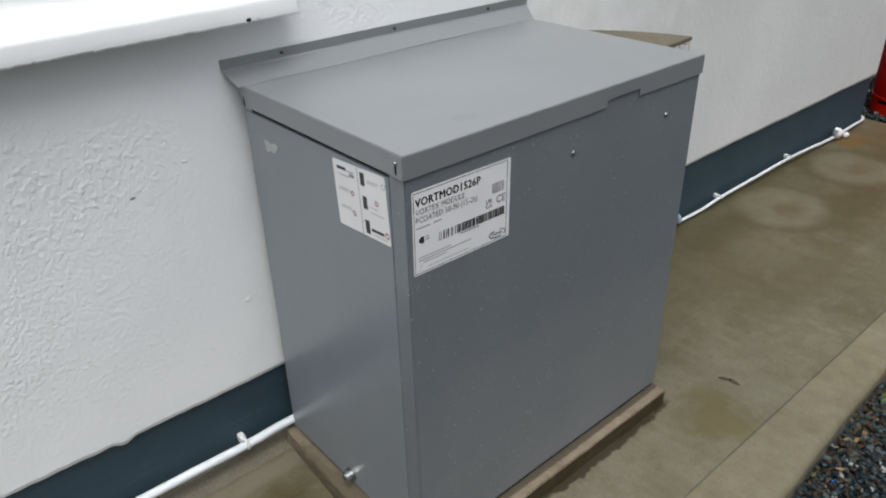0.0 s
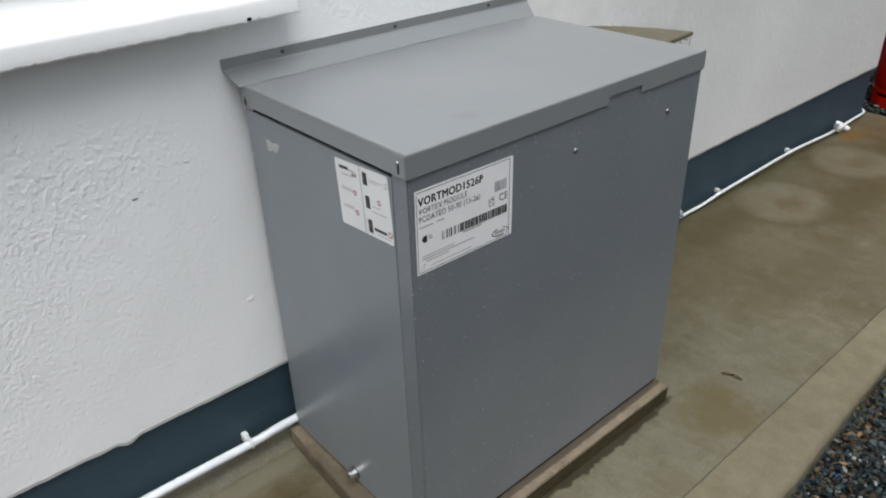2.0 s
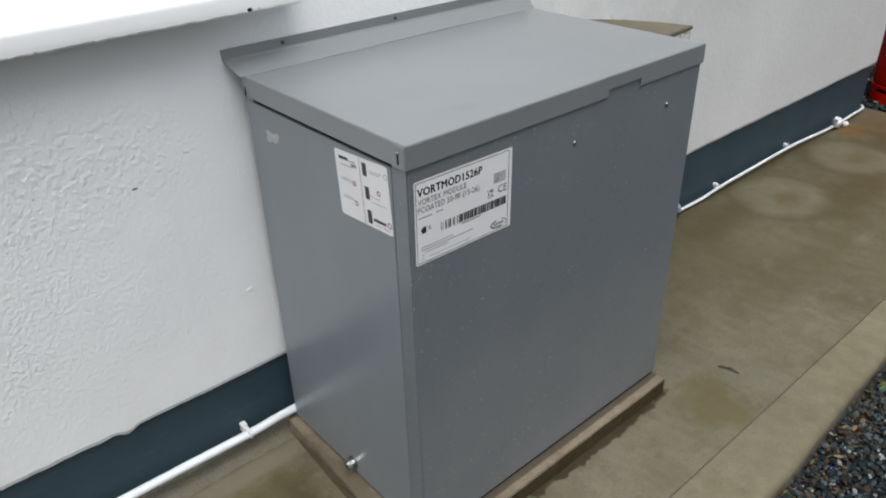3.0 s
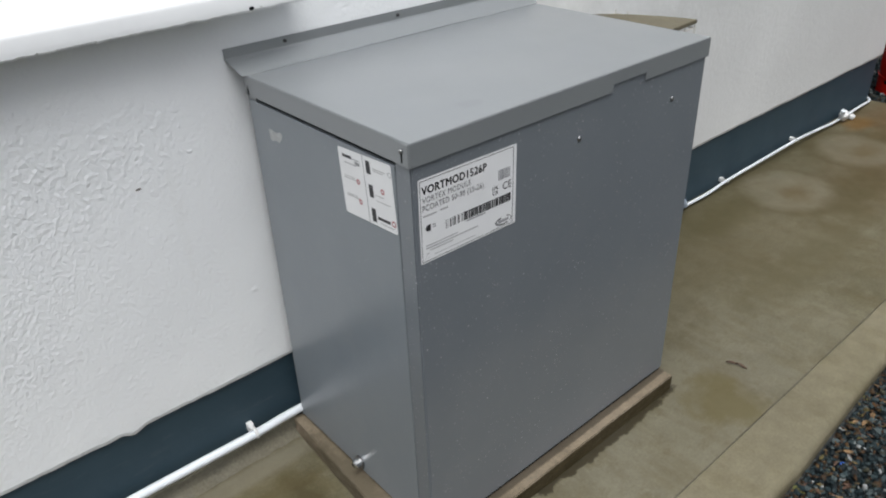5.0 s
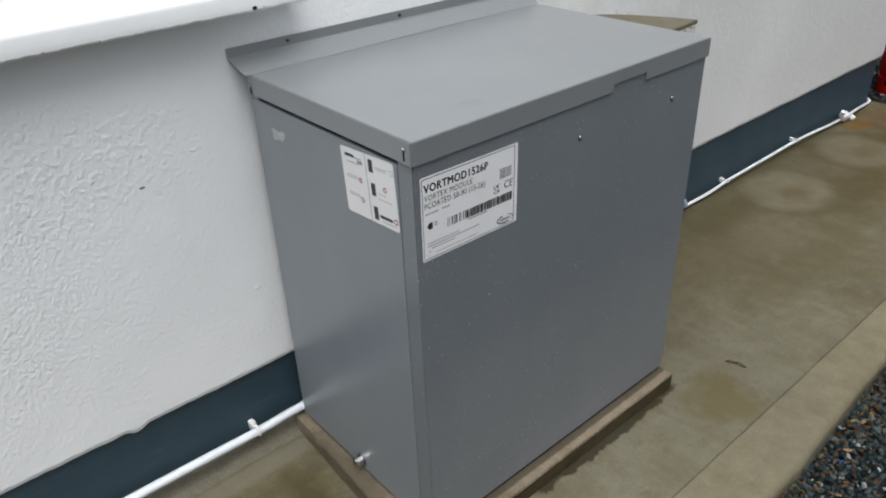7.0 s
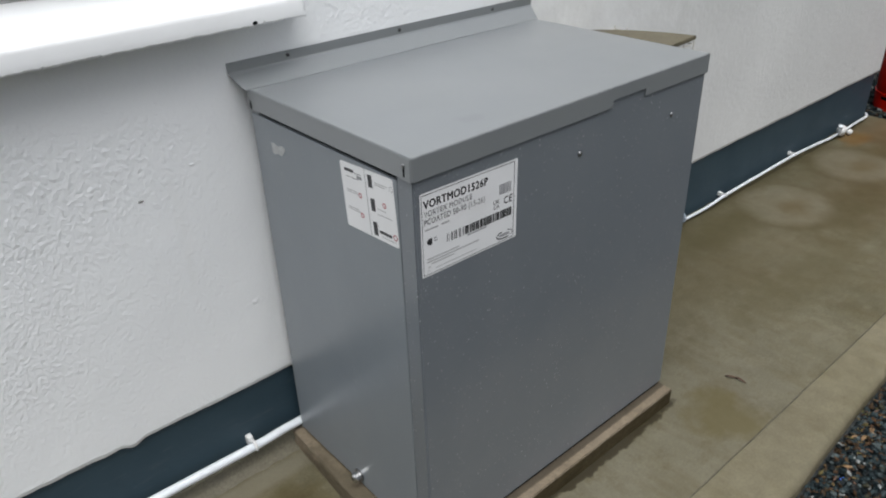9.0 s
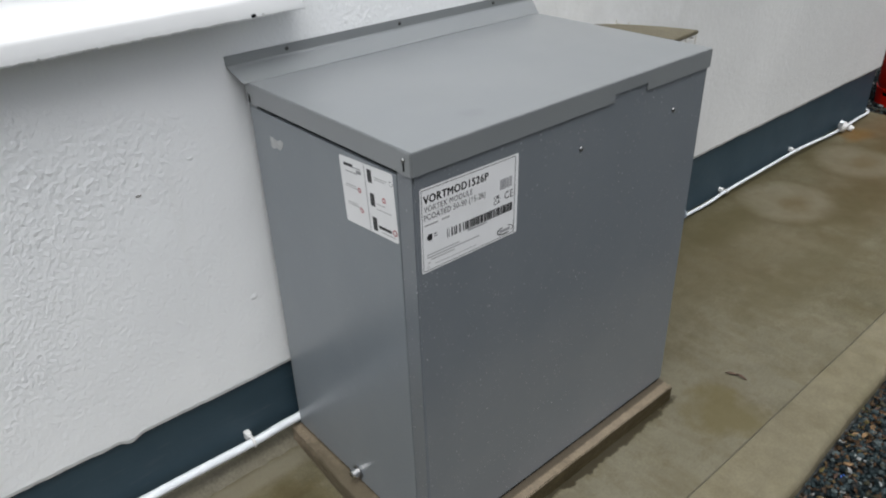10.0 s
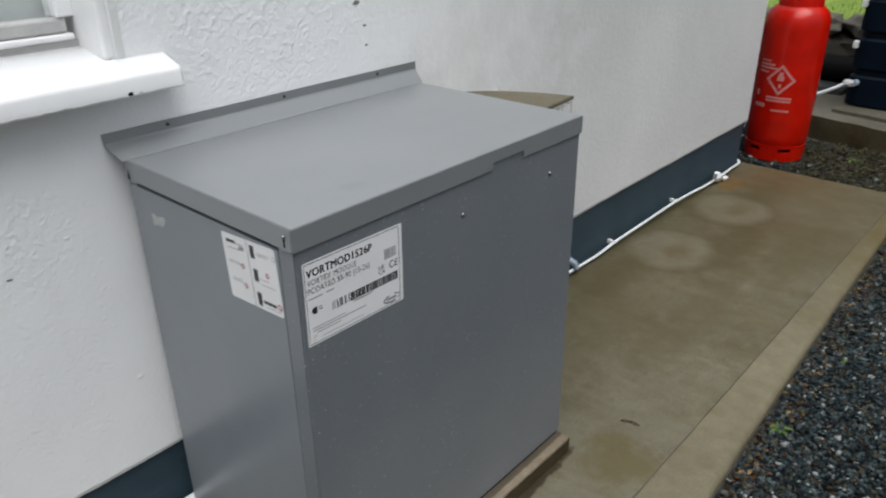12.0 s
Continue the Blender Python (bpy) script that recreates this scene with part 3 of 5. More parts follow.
# ---- house wall ----
def ragged_bottom_wall(x0, x1, amp):
    """A render face above the plinth with an uneven lower lip, 3 cm proud of the plinth."""
    bm = bmesh.new()
    n = int((x1 - x0) / 0.008)
    front, frontlow, backlow = [], [], []
    top = 2.75
    for i in range(n + 1):
        x = x0 + (x1 - x0) * i / n
        z = 0.251 - 0.0035 * min(max((x + 0.6) / 0.5, 0), 1) + 0.0075 * min(max(x, 0), 2) + amp * (noise.noise((x * 7, 1.3, 0)) * 0.5 + noise.noise((x * 28, 4.1, 0)) * 0.35 + noise.noise((x * 90, 7.7, 0)) * 0.2)
        if abs(x + 0.415) < 0.022:
            z -= 0.012 * (1 - abs(x + 0.415) / 0.022) ** 0.5
        front.append(bm.verts.new((x, WALL, z + 0.012)))
        frontlow.append(bm.verts.new((x, WALL + 0.004, z)))
        backlow.append(bm.verts.new((x, WALL + 0.03, z + 0.002)))
    tops = [bm.verts.new((v.co.x, WALL, top)) for v in front]
    backs = [bm.verts.new((v.co.x, WALL + 0.03, top)) for v in front]
    for i in range(n):
        for a, b in ((tops, front), (front, frontlow), (frontlow, backlow), (backlow, backs), (backs, tops)):
            bm.faces.new((a[i], a[i + 1], b[i + 1], b[i]))
    for i in (0, n):
        bm.faces.new([g[i] for g in (tops, front, frontlow, backlow, backs)])
    return bm


SEAM = 0.742
WIN_R, WIN_L, WIN_Z, WIN_T = 0.034, -1.25, 1.235, 2.25


def render_panels():
    # the roughcast leaf is cut around the window opening
    bm = ragged_bottom_wall(-3.2, SEAM, 0.006)
    for co, no in (((WIN_L, 0, 0), (1, 0, 0)), ((WIN_R, 0, 0), (1, 0, 0)), ((0, 0, WIN_Z - 0.05), (0, 0, 1)), ((0, 0, WIN_T), (0, 0, 1))):
        bmesh.ops.bisect_plane(bm, geom=bm.verts[:] + bm.edges[:] + bm.faces[:], plane_co=co, plane_no=no)
    gone = []
    for f in bm.faces:
        c = f.calc_center_median()
        if WIN_L < c.x < WIN_R and WIN_Z - 0.05 < c.z < WIN_T and abs(f.normal.y) > 0.5:
            gone.append(f)
    bmesh.ops.delete(bm, geom=gone, context="FACES")
    tagged(part("wall_render", bm, M_RENDER), "white painted roughcast house wall with a ragged lower lip", "wall", kind="structure")
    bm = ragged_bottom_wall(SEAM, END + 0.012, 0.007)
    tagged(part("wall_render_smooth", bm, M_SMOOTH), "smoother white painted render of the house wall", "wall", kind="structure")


render_panels()


def mortar_fillet():
    """A rough haunch of mortar where the path meets the plinth."""
    bm = bmesh.new()
    rows = []
    n = 160
    for i in range(n + 1):
        x = -2.6 + 2.605 * i / n
        k = 0.004 * noise.noise((x * 8, 2.2, 0)) + 0.003 * noise.noise((x * 35, 3.1, 0))
        section = [(0.612, -0.01), (0.612, 0.036 + k), (0.600, 0.030 + k), (0.580, 0.013 + 0.6 * k), (0.556 + 2 * k, 0.0012), (0.550 + 2 * k, -0.01)]
        rows.append([bm.verts.new((x, y, z)) for y, z in section])
    for a, b in zip(rows, rows[1:]):
        for j in range(6):
            bm.faces.new((a[j], a[(j + 1) % 6], b[(j + 1) % 6], b[j]))
    bm.faces.new(rows[0])
    bm.faces.new(rows[-1][::-1])
    tagged(part("trim", bm, M_FILLET), "rough pale mortar fillet along the foot of the wall", "fillet", kind="structure")


mortar_fillet()


def wall_core():
    """The masonry behind the render, with the window opening through it, and the dark plinth below."""
    back = WALL + 0.34
    y = WALL + 0.03
    bm = bmesh.new()
    add_box(bm, -3.2, WIN_L, y, back, 0.27, 2.75)
    add_box(bm, WIN_R, END, y, back, 0.27, 2.75)
    add_box(bm, WIN_L, WIN_R, y, back, 0.27, WIN_Z - 0.05)
    add_box(bm, WIN_L, WIN_R, y, back, WIN_T, 2.75)
    tagged(part("wall_masonry", bm, M_SMOOTH), "white house masonry behind the render", "wall", kind="structure")
    bm = box(-3.2, END - 0.012, WALL + 0.012, back, -0.2, 0.272, 0.003)
    tagged(part("wall_plinth", bm, M_PLINTH), "dark slate-blue painted plinth of the house wall", "plinth", kind="structure")
    # return wall round the corner, closing the house
    bm = box(END - 0.33, END + 0.012, back, back + 4.0, 0.262, 2.75)
    tagged(part("wall_gable", bm, M_SMOOTH), "white rendered return wall of the house", "wall", kind="structure")
    bm = box(END - 0.33, END - 0.012, back, back + 4.0, -0.2, 0.262)
    tagged(part("wall_gable_plinth", bm, M_PLINTH), "dark slate-blue plinth of the return wall", "plinth", kind="structure")


wall_core()


def house_shell():
    """Plain walls, floor and flat roof that close the house behind the window."""
    back = WALL + 0.34
    tagged(part("wall_back", box(-3.2, END - 0.34, back + 3.7, back + 4.0, -0.2, 2.75), M_SMOOTH), "plain white rear wall of the house", "wall", kind="structure")
    tagged(part("wall_far_side", box(-3.5, -3.2, WALL, back + 4.0, -0.2, 2.75), M_SMOOTH), "plain white side wall of the house", "wall", kind="structure")
    tagged(part("floor", box(-3.2, END - 0.34, back, back + 3.7, -0.2, 0.05), M_GREYWOOD), "plain grey floor inside the house", "floor", kind="structure")
    tagged(part("roof", box(-3.5, END + 0.01, WALL + 0.03, back + 4.0, 2.752, 2.95), M_PLINTH), "flat dark roof of the house", "roof", kind="structure")


house_shell()


def window_sill():
    """A thick painted sill with a weathered top, a worn nose and a chipped lower edge."""
    bm = bmesh.new()
    x0, x1 = -1.36, 0.149
    n = 420
    rows = []
    for i in range(n + 1):
        x = x0 + (x1 - x0) * i / n
        j = 0.0022 * noise.noise((x * 60, 0.3, 0)) + 0.0030 * noise.noise((x * 190, 0.9, 0))
        w = 0.0015 * noise.noise((x * 12, 5.0, 0))
        sag = 0.0075 * (x - x1) - 0.0012
        j += sag
        w += 0.8 * sag
        section = [(0.72, 1.252), (0.60, 1.2285), (0.552, 1.2085 + w), (0.5455, 1.2058 + w), (0.5418, 1.2020 + w), (0.5402, 1.1965 + w), (0.5372, 1.1760 + sag), (0.5369, 1.1685 + j), (0.5385, 1.1650 + j), (0.56, 1.165 + j), (0.60, 1.166 + sag), (0.72, 1.170)]
        rows.append([bm.verts.new((x + (0.004 if y < 0.57 and i == n else 0), y, z)) for y, z in section])
    m = len(rows[0])
    for a, b in zip(rows, rows[1:]):
        for k in range(m):
            bm.faces.new((a[k], a[(k + 1) % m], b[(k + 1) % m], b[k]))
    bm.faces.new(rows[0])
    bm.faces.new(rows[-1][::-1])
    # inside the masonry only the length of the opening goes back
    for co in (WIN_L, WIN_R):
        bmesh.ops.bisect_plane(bm, geom=bm.verts[:] + bm.edges[:] + bm.faces[:], plane_co=(co, 0, 0), plane_no=(1, 0, 0))
    for v in bm.verts:
        if v.co.y > 0.61 and (v.co.x > WIN_R + 1e-4 or v.co.x < WIN_L - 1e-4):
            v.co.y = 0.6005
    for f in bm.faces:
        f.smooth = f.calc_center_median().z > 1.178 and abs(f.normal.x) < 0.5
    sill = part("window_sill", bm, M_SILL)
    tagged(sill, "thick white gloss-painted window sill with chipped lower edge", "window sill", kind="structure")
    part("chip", lump((0.030, 0.5362, 1.1690), (0.006, 0.002, 0.004), 3), M_DARK, sill, "dark chip hole")
    part("chip", lump((0.052, 0.5362, 1.1690), (0.004, 0.0012, 0.0016), 4), M_GREYWOOD, sill)
    return sill


def lump(at, size, seed, sub=2, rugged=0.35):
    bm = bmesh.new()
    bmesh.ops.create_icosphere(bm, subdivisions=sub, radius=1.0)
    for v in bm.verts:
        k = 1 + rugged * noise.noise(v.co * 1.4 + Vector((seed * 7.1, seed * 3.3, 0)))
        v.co = Vector((v.co.x * size[0] * k + at[0], v.co.y * size[1] * k + at[1], v.co.z * size[2] * k + at[2]))
    return bm


window_sill()


def window():
    """A painted casement set 10 cm back in the reveal."""
    w = empty("window_1", ((WIN_L + WIN_R) / 2, 0.71, WIN_Z), "white painted casement window with a pale blind", "window", kind="structure")
    y0, y1 = 0.70, 0.76
    z0 = 1.2565
    part("reveal", box(WIN_R - 0.014, WIN_R + 0.012, WALL - 0.0015, 0.76, 1.228, WIN_T, 0.009, 4), M_FRAME, w)
    part("reveal", box(WIN_L, WIN_L + 0.012, WALL - 0.002, 0.76, 1.231, WIN_T, 0.003), M_FRAME, w)
    part("reveal", box(WIN_L + 0.012, WIN_R - 0.012, WALL - 0.002, 0.76, WIN_T - 0.012, WIN_T, 0.003), M_FRAME, w)
    part("window_frame", box(WIN_L + 0.012, WIN_R - 0.0125, y0 + 0.004, y1, z0 - 0.012, z0 + 0.006, 0.003), M_GREYWOOD, w, "grey bottom rail")
    part("window_frame", box(WIN_L + 0.012, WIN_R - 0.022, y0 - 0.004, y1 - 0.01, z0 + 0.0065, z0 + 0.020, 0.004), M_FRAME, w)
    part("window_frame", box(WIN_L + 0.012, WIN_R - 0.03, y0 + 0.004, y1 - 0.01, z0 + 0.0205, z0 + 0.052, 0.006), M_GREYWOOD, w, "grey sash rail")
    part("window_frame", box(WIN_R - 0.05, WIN_R - 0.0125, y0, y1, z0 + 0.0525, WIN_T - 0.013, 0.004), M_FRAME, w)
    part("window_frame", box(WIN_L + 0.0125, WIN_L + 0.05, y0, y1, z0 + 0.0525, WIN_T - 0.013, 0.004), M_FRAME, w)
    part("window_frame", box(WIN_L + 0.051, WIN_R - 0.051, y0, y1, WIN_T - 0.06, WIN_T - 0.013, 0.004), M_FRAME, w)
    pane = part("pane", box(WIN_L + 0.051, WIN_R - 0.051, y0 + 0.026, y0 + 0.030, z0 + 0.0525, WIN_T - 0.061), glass_material(), w)
    pane.visible_shadow = False
    part("blind", box(WIN_L + 0.02, WIN_R - 0.02, y1 + 0.03, y1 + 0.034, z0, WIN_T), M_BLIND, w, "pale cloth blind behind the glass")
    # the smooth painted margin beside the reveal
    part("margin", box(WIN_R + 0.0125, WIN_R + 0.030, WALL - 0.0012, WALL + 0.02, 1.229, WIN_T, 0.001), M_SMOOTH, w)


window()


def wall_marks():
    """Old fixing holes and grime spots that the wall carries."""
    for i, (x, z, r, long) in enumerate(((-0.262, 0.838, 0.0036, 1.9), (0.712, 1.272, 0.008, 1.4), (0.738, 1.21, 0.0045, 1.5), (0.741, 1.158, 0.0038, 1.2), (0.70, 1.285, 0.004, 1.0))):
        bm = lump((x, WALL - 0.0004, z), (r * long, 0.0012, r * 0.7), i + 11)
        tagged(part("wall_mark", bm, M_SPOT), "small dark grime spot on the white wall", "stain", "wall spots")
    for i, (x, z, s) in enumerate(((-0.137, 0.886, 0.007), (-0.05, 0.49, 0.013))):
        bm = lump((x, WALL + 0.0003, z), (s, 0.0014, s * 0.55), i + 31, 3)
        tagged(part("paint_blister", bm, M_RENDER, smooth=True), "raised white paint blister on the wall", "blister", "wall blisters")


wall_marks()


# ---- boiler cabinet ----
L, D, TOP, FOOT = 0.90, 0.568, 1.033, 0.051


def shaded_damp_sides(ob, front):
    """Gives the upright faces towards the open ground (front 1: those facing -y alone) a concrete darkened for damp and
    for their shade.
    """
    ob.data.materials.append(M_BASE_WET_SHADED)
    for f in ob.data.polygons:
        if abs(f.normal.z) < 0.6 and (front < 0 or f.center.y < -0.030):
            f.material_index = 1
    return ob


def base_slab():
    outline = [(-0.018, 0.585), (-0.052, -0.035), (0.897, -0.036), (0.897, 0.585)]
    bm = prism(outline, -0.002, FOOT)
    bmesh.ops.subdivide_edges(bm, edges=bm.edges[:], cuts=24, use_grid_fill=True)
    bmesh.ops.bevel(bm, geom=[e for e in bm.edges if e.is_manifold and e.calc_face_angle() > 1.0], offset=0.0025, segments=2, affect="EDGES")
    for v in bm.verts:
        k = noise.noise(v.co * 14) * 0.0007 + noise.noise(v.co * 60) * 0.0014
        if v.co.y < -0.02:
            v.co.y += k
        if v.co.x < 0.01:
            v.co.x += 3 * k
        if v.co.z > 0.04:
            v.co.z += 0.4 * k
    ob = part("base_slab", bm, M_BASE)
    ob.data.flip_normals()
    shaded_damp_sides(ob, 1)
    return tagged(ob, "weathered brownish concrete base slab with a damp, shade-darkened front face", "base slab")


base_slab()
cabinet = empty("boiler_cabinet", (L / 2, D / 2, FOOT), "grey powder-coated outdoor boiler cabinet against a white wall", "boiler")


def cabinet_body():
    part("inner_casing", box(0.014, 0.886, 0.014, D - 0.004, FOOT + 0.004, 1.02), M_DARK, cabinet)
    # front panel with its folded return on the door side
    outline = [(0.004, 0.0465), (0.004, 0.004), (0.896, 0.004), (0.896, 0.03), (0.890, 0.03), (0.890, 0.0125), (0.0125, 0.0125), (0.0125, 0.0465)]
    bm = prism(outline, FOOT + 0.0125, 1.012)
    sharp = [e for e in bm.edges if abs(e.verts[0].co.z - e.verts[1].co.z) > 0.5 and e.verts[0].co.y < 0.006]
    bmesh.ops.bevel(bm, geom=sharp, offset=0.0035, segments=4, affect="EDGES")
    part("front_panel", bm, M_COAT_DIRTY_SHADED, cabinet, "grey front panel with dried splash specks", smooth=False)
    part("door", box(0.0042, 0.0125, 0.0500, D - 0.003, FOOT + 0.0125, 0.9775, 0.0016), M_COAT_FLECK_LIT, cabinet, "grey side door panel")
    part("end_panel", box(0.888, 0.896, 0.0325, D - 0.003, FOOT + 0.010, 1.01, 0.0016), M_COAT_FLECK_LIT, cabinet)
    part("top_rail", box(0.0055, 0.0125, 0.535, D - 0.002, 0.9778, 1.012, 0.001), M_COAT_LIT, cabinet)
    part("back_panel", box(0.005, 0.895, D - 0.0028, D + 0.002, FOOT + 0.008, 1.012, 0.001), M_COAT_LIT, cabinet)
    part("bottom_gap", box(0.010, 0.890, 0.009, 0.013, FOOT + 0.0005, FOOT + 0.0122), M_DARK, cabinet)


cabinet_body()


def cabinet_lid():
    bm = box(0.0, L, 0.0, D, 0.989, TOP)
    bmesh.ops.delete(bm, geom=[f for f in bm.faces if f.calc_center_median().z < 0.99], context="FACES_ONLY")
    edges = [e for e in bm.edges if len(e.link_faces) == 2]
    bmesh.ops.bevel(bm, geom=edges, offset=0.0016, segments=2, affect="EDGES")
    for co, no in (((0.541, 0, 0), (1, 0, 0)), ((0.653, 0, 0), (1, 0, 0)), ((0, 0, 1.0055), (0, 0, 1))):
        bmesh.ops.bisect_plane(bm, geom=bm.verts[:] + bm.edges[:] + bm.faces[:], plane_co=co, plane_no=no)
    gone = [f for f in bm.faces if 0.541 < f.calc_center_median().x < 0.653 and f.calc_center_median().y < 0.001 and f.calc_center_median().z < 1.0055]
    bmesh.ops.delete(bm, geom=gone, context="FACES")
    lid = part("lid", bm, M_COAT_LIT, cabinet, "grey sheet-steel lid with folded edges")
    s = lid.modifiers.new("sheet", "SOLIDIFY")
    s.thickness, s.offset = 0.0014, -1
    # folded tab at the near corner and the keyhole screw in it
    part("corner_tab", box(-0.0012, 0.0, 0.0035, 0.034, 0.9885, 1.0295, 0.0005), M_COAT_LIT, lid)
    part("screw", lump((-0.003, 0.0205, 1.0155), (0.0022, 0.0042, 0.0042), 1), M_SCREW, lid, smooth=True)
    part("slot", box(-0.0017, -0.0010, 0.0185, 0.0225, 0.995, 1.0125, 0.0008), M_DARK, lid)
    part("screw", lump((-0.003, 0.552, 1.008), (0.0022, 0.0042, 0.0042), 2), M_SCREW, lid, smooth=True)
    part("slot", box(-0.0017, -0.0010, 0.550, 0.554, 0.990, 1.004, 0.0008), M_DARK, lid)
    return lid


cabinet_lid()


def lid_flashing():
    """The folded upstand that carries the lid's back edge up to the wall."""
    bm = bmesh.new()
    section = [(0.546, 1.0334, -0.010, 0.903), (0.554, 1.0360, -0.012, 0.907), (0.594, 1.0585, -0.020, 0.926), (0.5975, 1.0625, -0.021, 0.928), (0.5978, 1.084, -0.022, 0.929)]
    n = 40
    rows = []
    for y, z, a, b in section:
        row = []
        for i in range(n + 1):
            x = a + (b - a) * i / n
            gap = 0.0006 * math.exp(-((x - 0.52) / 0.12) ** 2) if y < 0.56 else 0.0
            row.append(bm.verts.new((x, y - 0.0006 * math.sin(x * 9), z + gap)))
        rows.append(row)
    for a, b in zip(rows, rows[1:]):
        for i in range(n):
            bm.faces.new((a[i], a[i + 1], b[i + 1], b[i]))
    f = part("wall_upstand", bm, M_COAT_LIT, cabinet, "folded grey flashing screwed to the wall")
    s = f.modifiers.new("sheet", "SOLIDIFY")
    s.thickness, s.offset = 0.0007, 0
    for x in (0.128, 0.449, 0.773):
        bm = lump((x, 0.5955, 1.0735), (0.0045, 0.0025, 0.0045), 5)
        part("screw", bm, M_DULLSCREW, f, smooth=True)


lid_flashing()


def panel_fixings():
    for x in (0.4445, 0.7705):
        bm = lathe([(0.0001, 0.0046), (0.0035, 0.0038), (0.0058, 0.0016), (0.0062, 0.0)], (0, 0, 0), 20)
        bm.transform(pose(x, 0.0038, 0.9135 if x < 0.6 else 0.9165, 90))
        part("screw", bm, M_SCREW, cabinet, smooth=True)
    # round door lock near the foot of the side door
    lock = part("door_lock", tube([(0.004, 0.286, 0.090), (-0.015, 0.286, 0.090), (-0.018, 0.286, 0.090)], [0.0135, 0.0135, 0.0105], 24), M_CHROME, cabinet, "chrome quarter-turn door lock", smooth=False)
    part("lock_ring", tube([(0.0041, 0.286, 0.090), (-0.001, 0.286, 0.090)], 0.018, 24), M_SCREW, lock)
    part("lock_slot", box(-0.0188, -0.0179, 0.279, 0.293, 0.0885, 0.0915), M_DARK, lock)


panel_fixings()


# ---- stickers on the cabinet ----
def text_mesh(words, size, bold=0.0):
    curve = bpy.data.curves.new("writing", "FONT")
    curve.body, curve.size, curve.offset = words, size, bold
    curve.space_character = 1.10
    curve.resolution_u = 3
    ob = new("writing", curve)
    mesh = bpy.data.meshes.new_from_object(ob.evaluated_get(bpy.context.evaluated_depsgraph_get()))
    bpy.data.objects.remove(ob)
    return mesh


class Sheet:
    """A flat sticker: local x to the right and y up from its upper left corner, in metres."""

    def __init__(self, name, m, w, h, label, corner=0.004):
        self.m, self.w, self.h = m, w, h
        pts = []
        for cx, cy, a0 in ((w - corner, -corner, 0), (corner, -corner, 90), (corner, -h + corner, 180), (w - corner, -h + corner, 270)):
            for k in range(5):
                a = radians(a0 + 90 * k / 4)
                pts.append((cx + corner * math.cos(a), cy + corner * math.sin(a)))
        self.ob = part(name, prism(pts, 0.0002, 0.0006, 0, m), M_LABEL, cabinet, label)

    def bars(self, name, rects, material, label=""):
        """Printed rectangles (u, v, width, height), in parts of the sheet, v downwards."""
        joined = bmesh.new()
        for u, v, a, b in rects:
            bm = joined if name == "barcode" else bmesh.new()
            add_box(bm, u * self.w, (u + a) * self.w, -(v + b) * self.h, -v * self.h, 0.0005, 0.00085)
            if bm is not joined:
                bm.transform(self.m)
                part(name, bm, material, self.ob, label)
        if name == "barcode":
            joined.transform(self.m)
            part(name, joined, material, self.ob, label)["kind"] = "stuff"

    def words(self, words, u, v, width, cap, material, bold=0.0):
        """Writing whose foot stands at v, fitted to a width and capital height."""
        mesh = text_mesh(words, 1.0)
        if bold:
            bm = bmesh.new()
            for dx, dy in ((-bold, 0), (bold, 0), (0, bold * 0.6), (0, -bold * 0.6)):
                copy = mesh.copy()
                copy.transform(Matrix.Translation((dx, dy, 0)))
                bm.from_mesh(copy)
                bpy.data.meshes.remove(copy)
            bm.to_mesh(mesh)
            bm.free()
        xs = [q.co.x for q in mesh.vertices]
        ys = [q.co.y for q in mesh.vertices]
        sx = width * self.w / (max(xs) - min(xs))
        sy = cap * self.h / max(ys)
        low = min(xs)
        for q in mesh.vertices:
            q.co = self.m @ Vector((u * self.w + (q.co.x - low) * sx, -v * self.h + q.co.y * sy, 0.0009))
        mesh.materials.clear()
        mesh.materials.append(material)
        ob = new("writing", mesh)
        ob.parent = self.ob
        ob.matrix_parent_inverse = self.ob.matrix_basis.inverted()
        return ob

    def ring(self, name, u, v, ru, rv, thick, material, a0=0, a1=360, n=28):
        bm = bmesh.new()
        inner, outer = [], []
        for k in range(n + 1):
            a = radians(a0 + (a1 - a0) * k / n)
            c, s = math.cos(a), math.sin(a)
            inner.append(bm.verts.new((u * self.w + (ru - thick) * c, -v * self.h + (rv - thick) * s, 0.00088)))
            outer.append(bm.verts.new((u * self.w + ru * c, -v * self.h + rv * s, 0.00088)))
        for k in range(n):
            bm.faces.new((inner[k], outer[k], outer[k + 1], inner[k + 1]))
        bm.transform(self.m)
        return part(name, bm, material, self.ob)


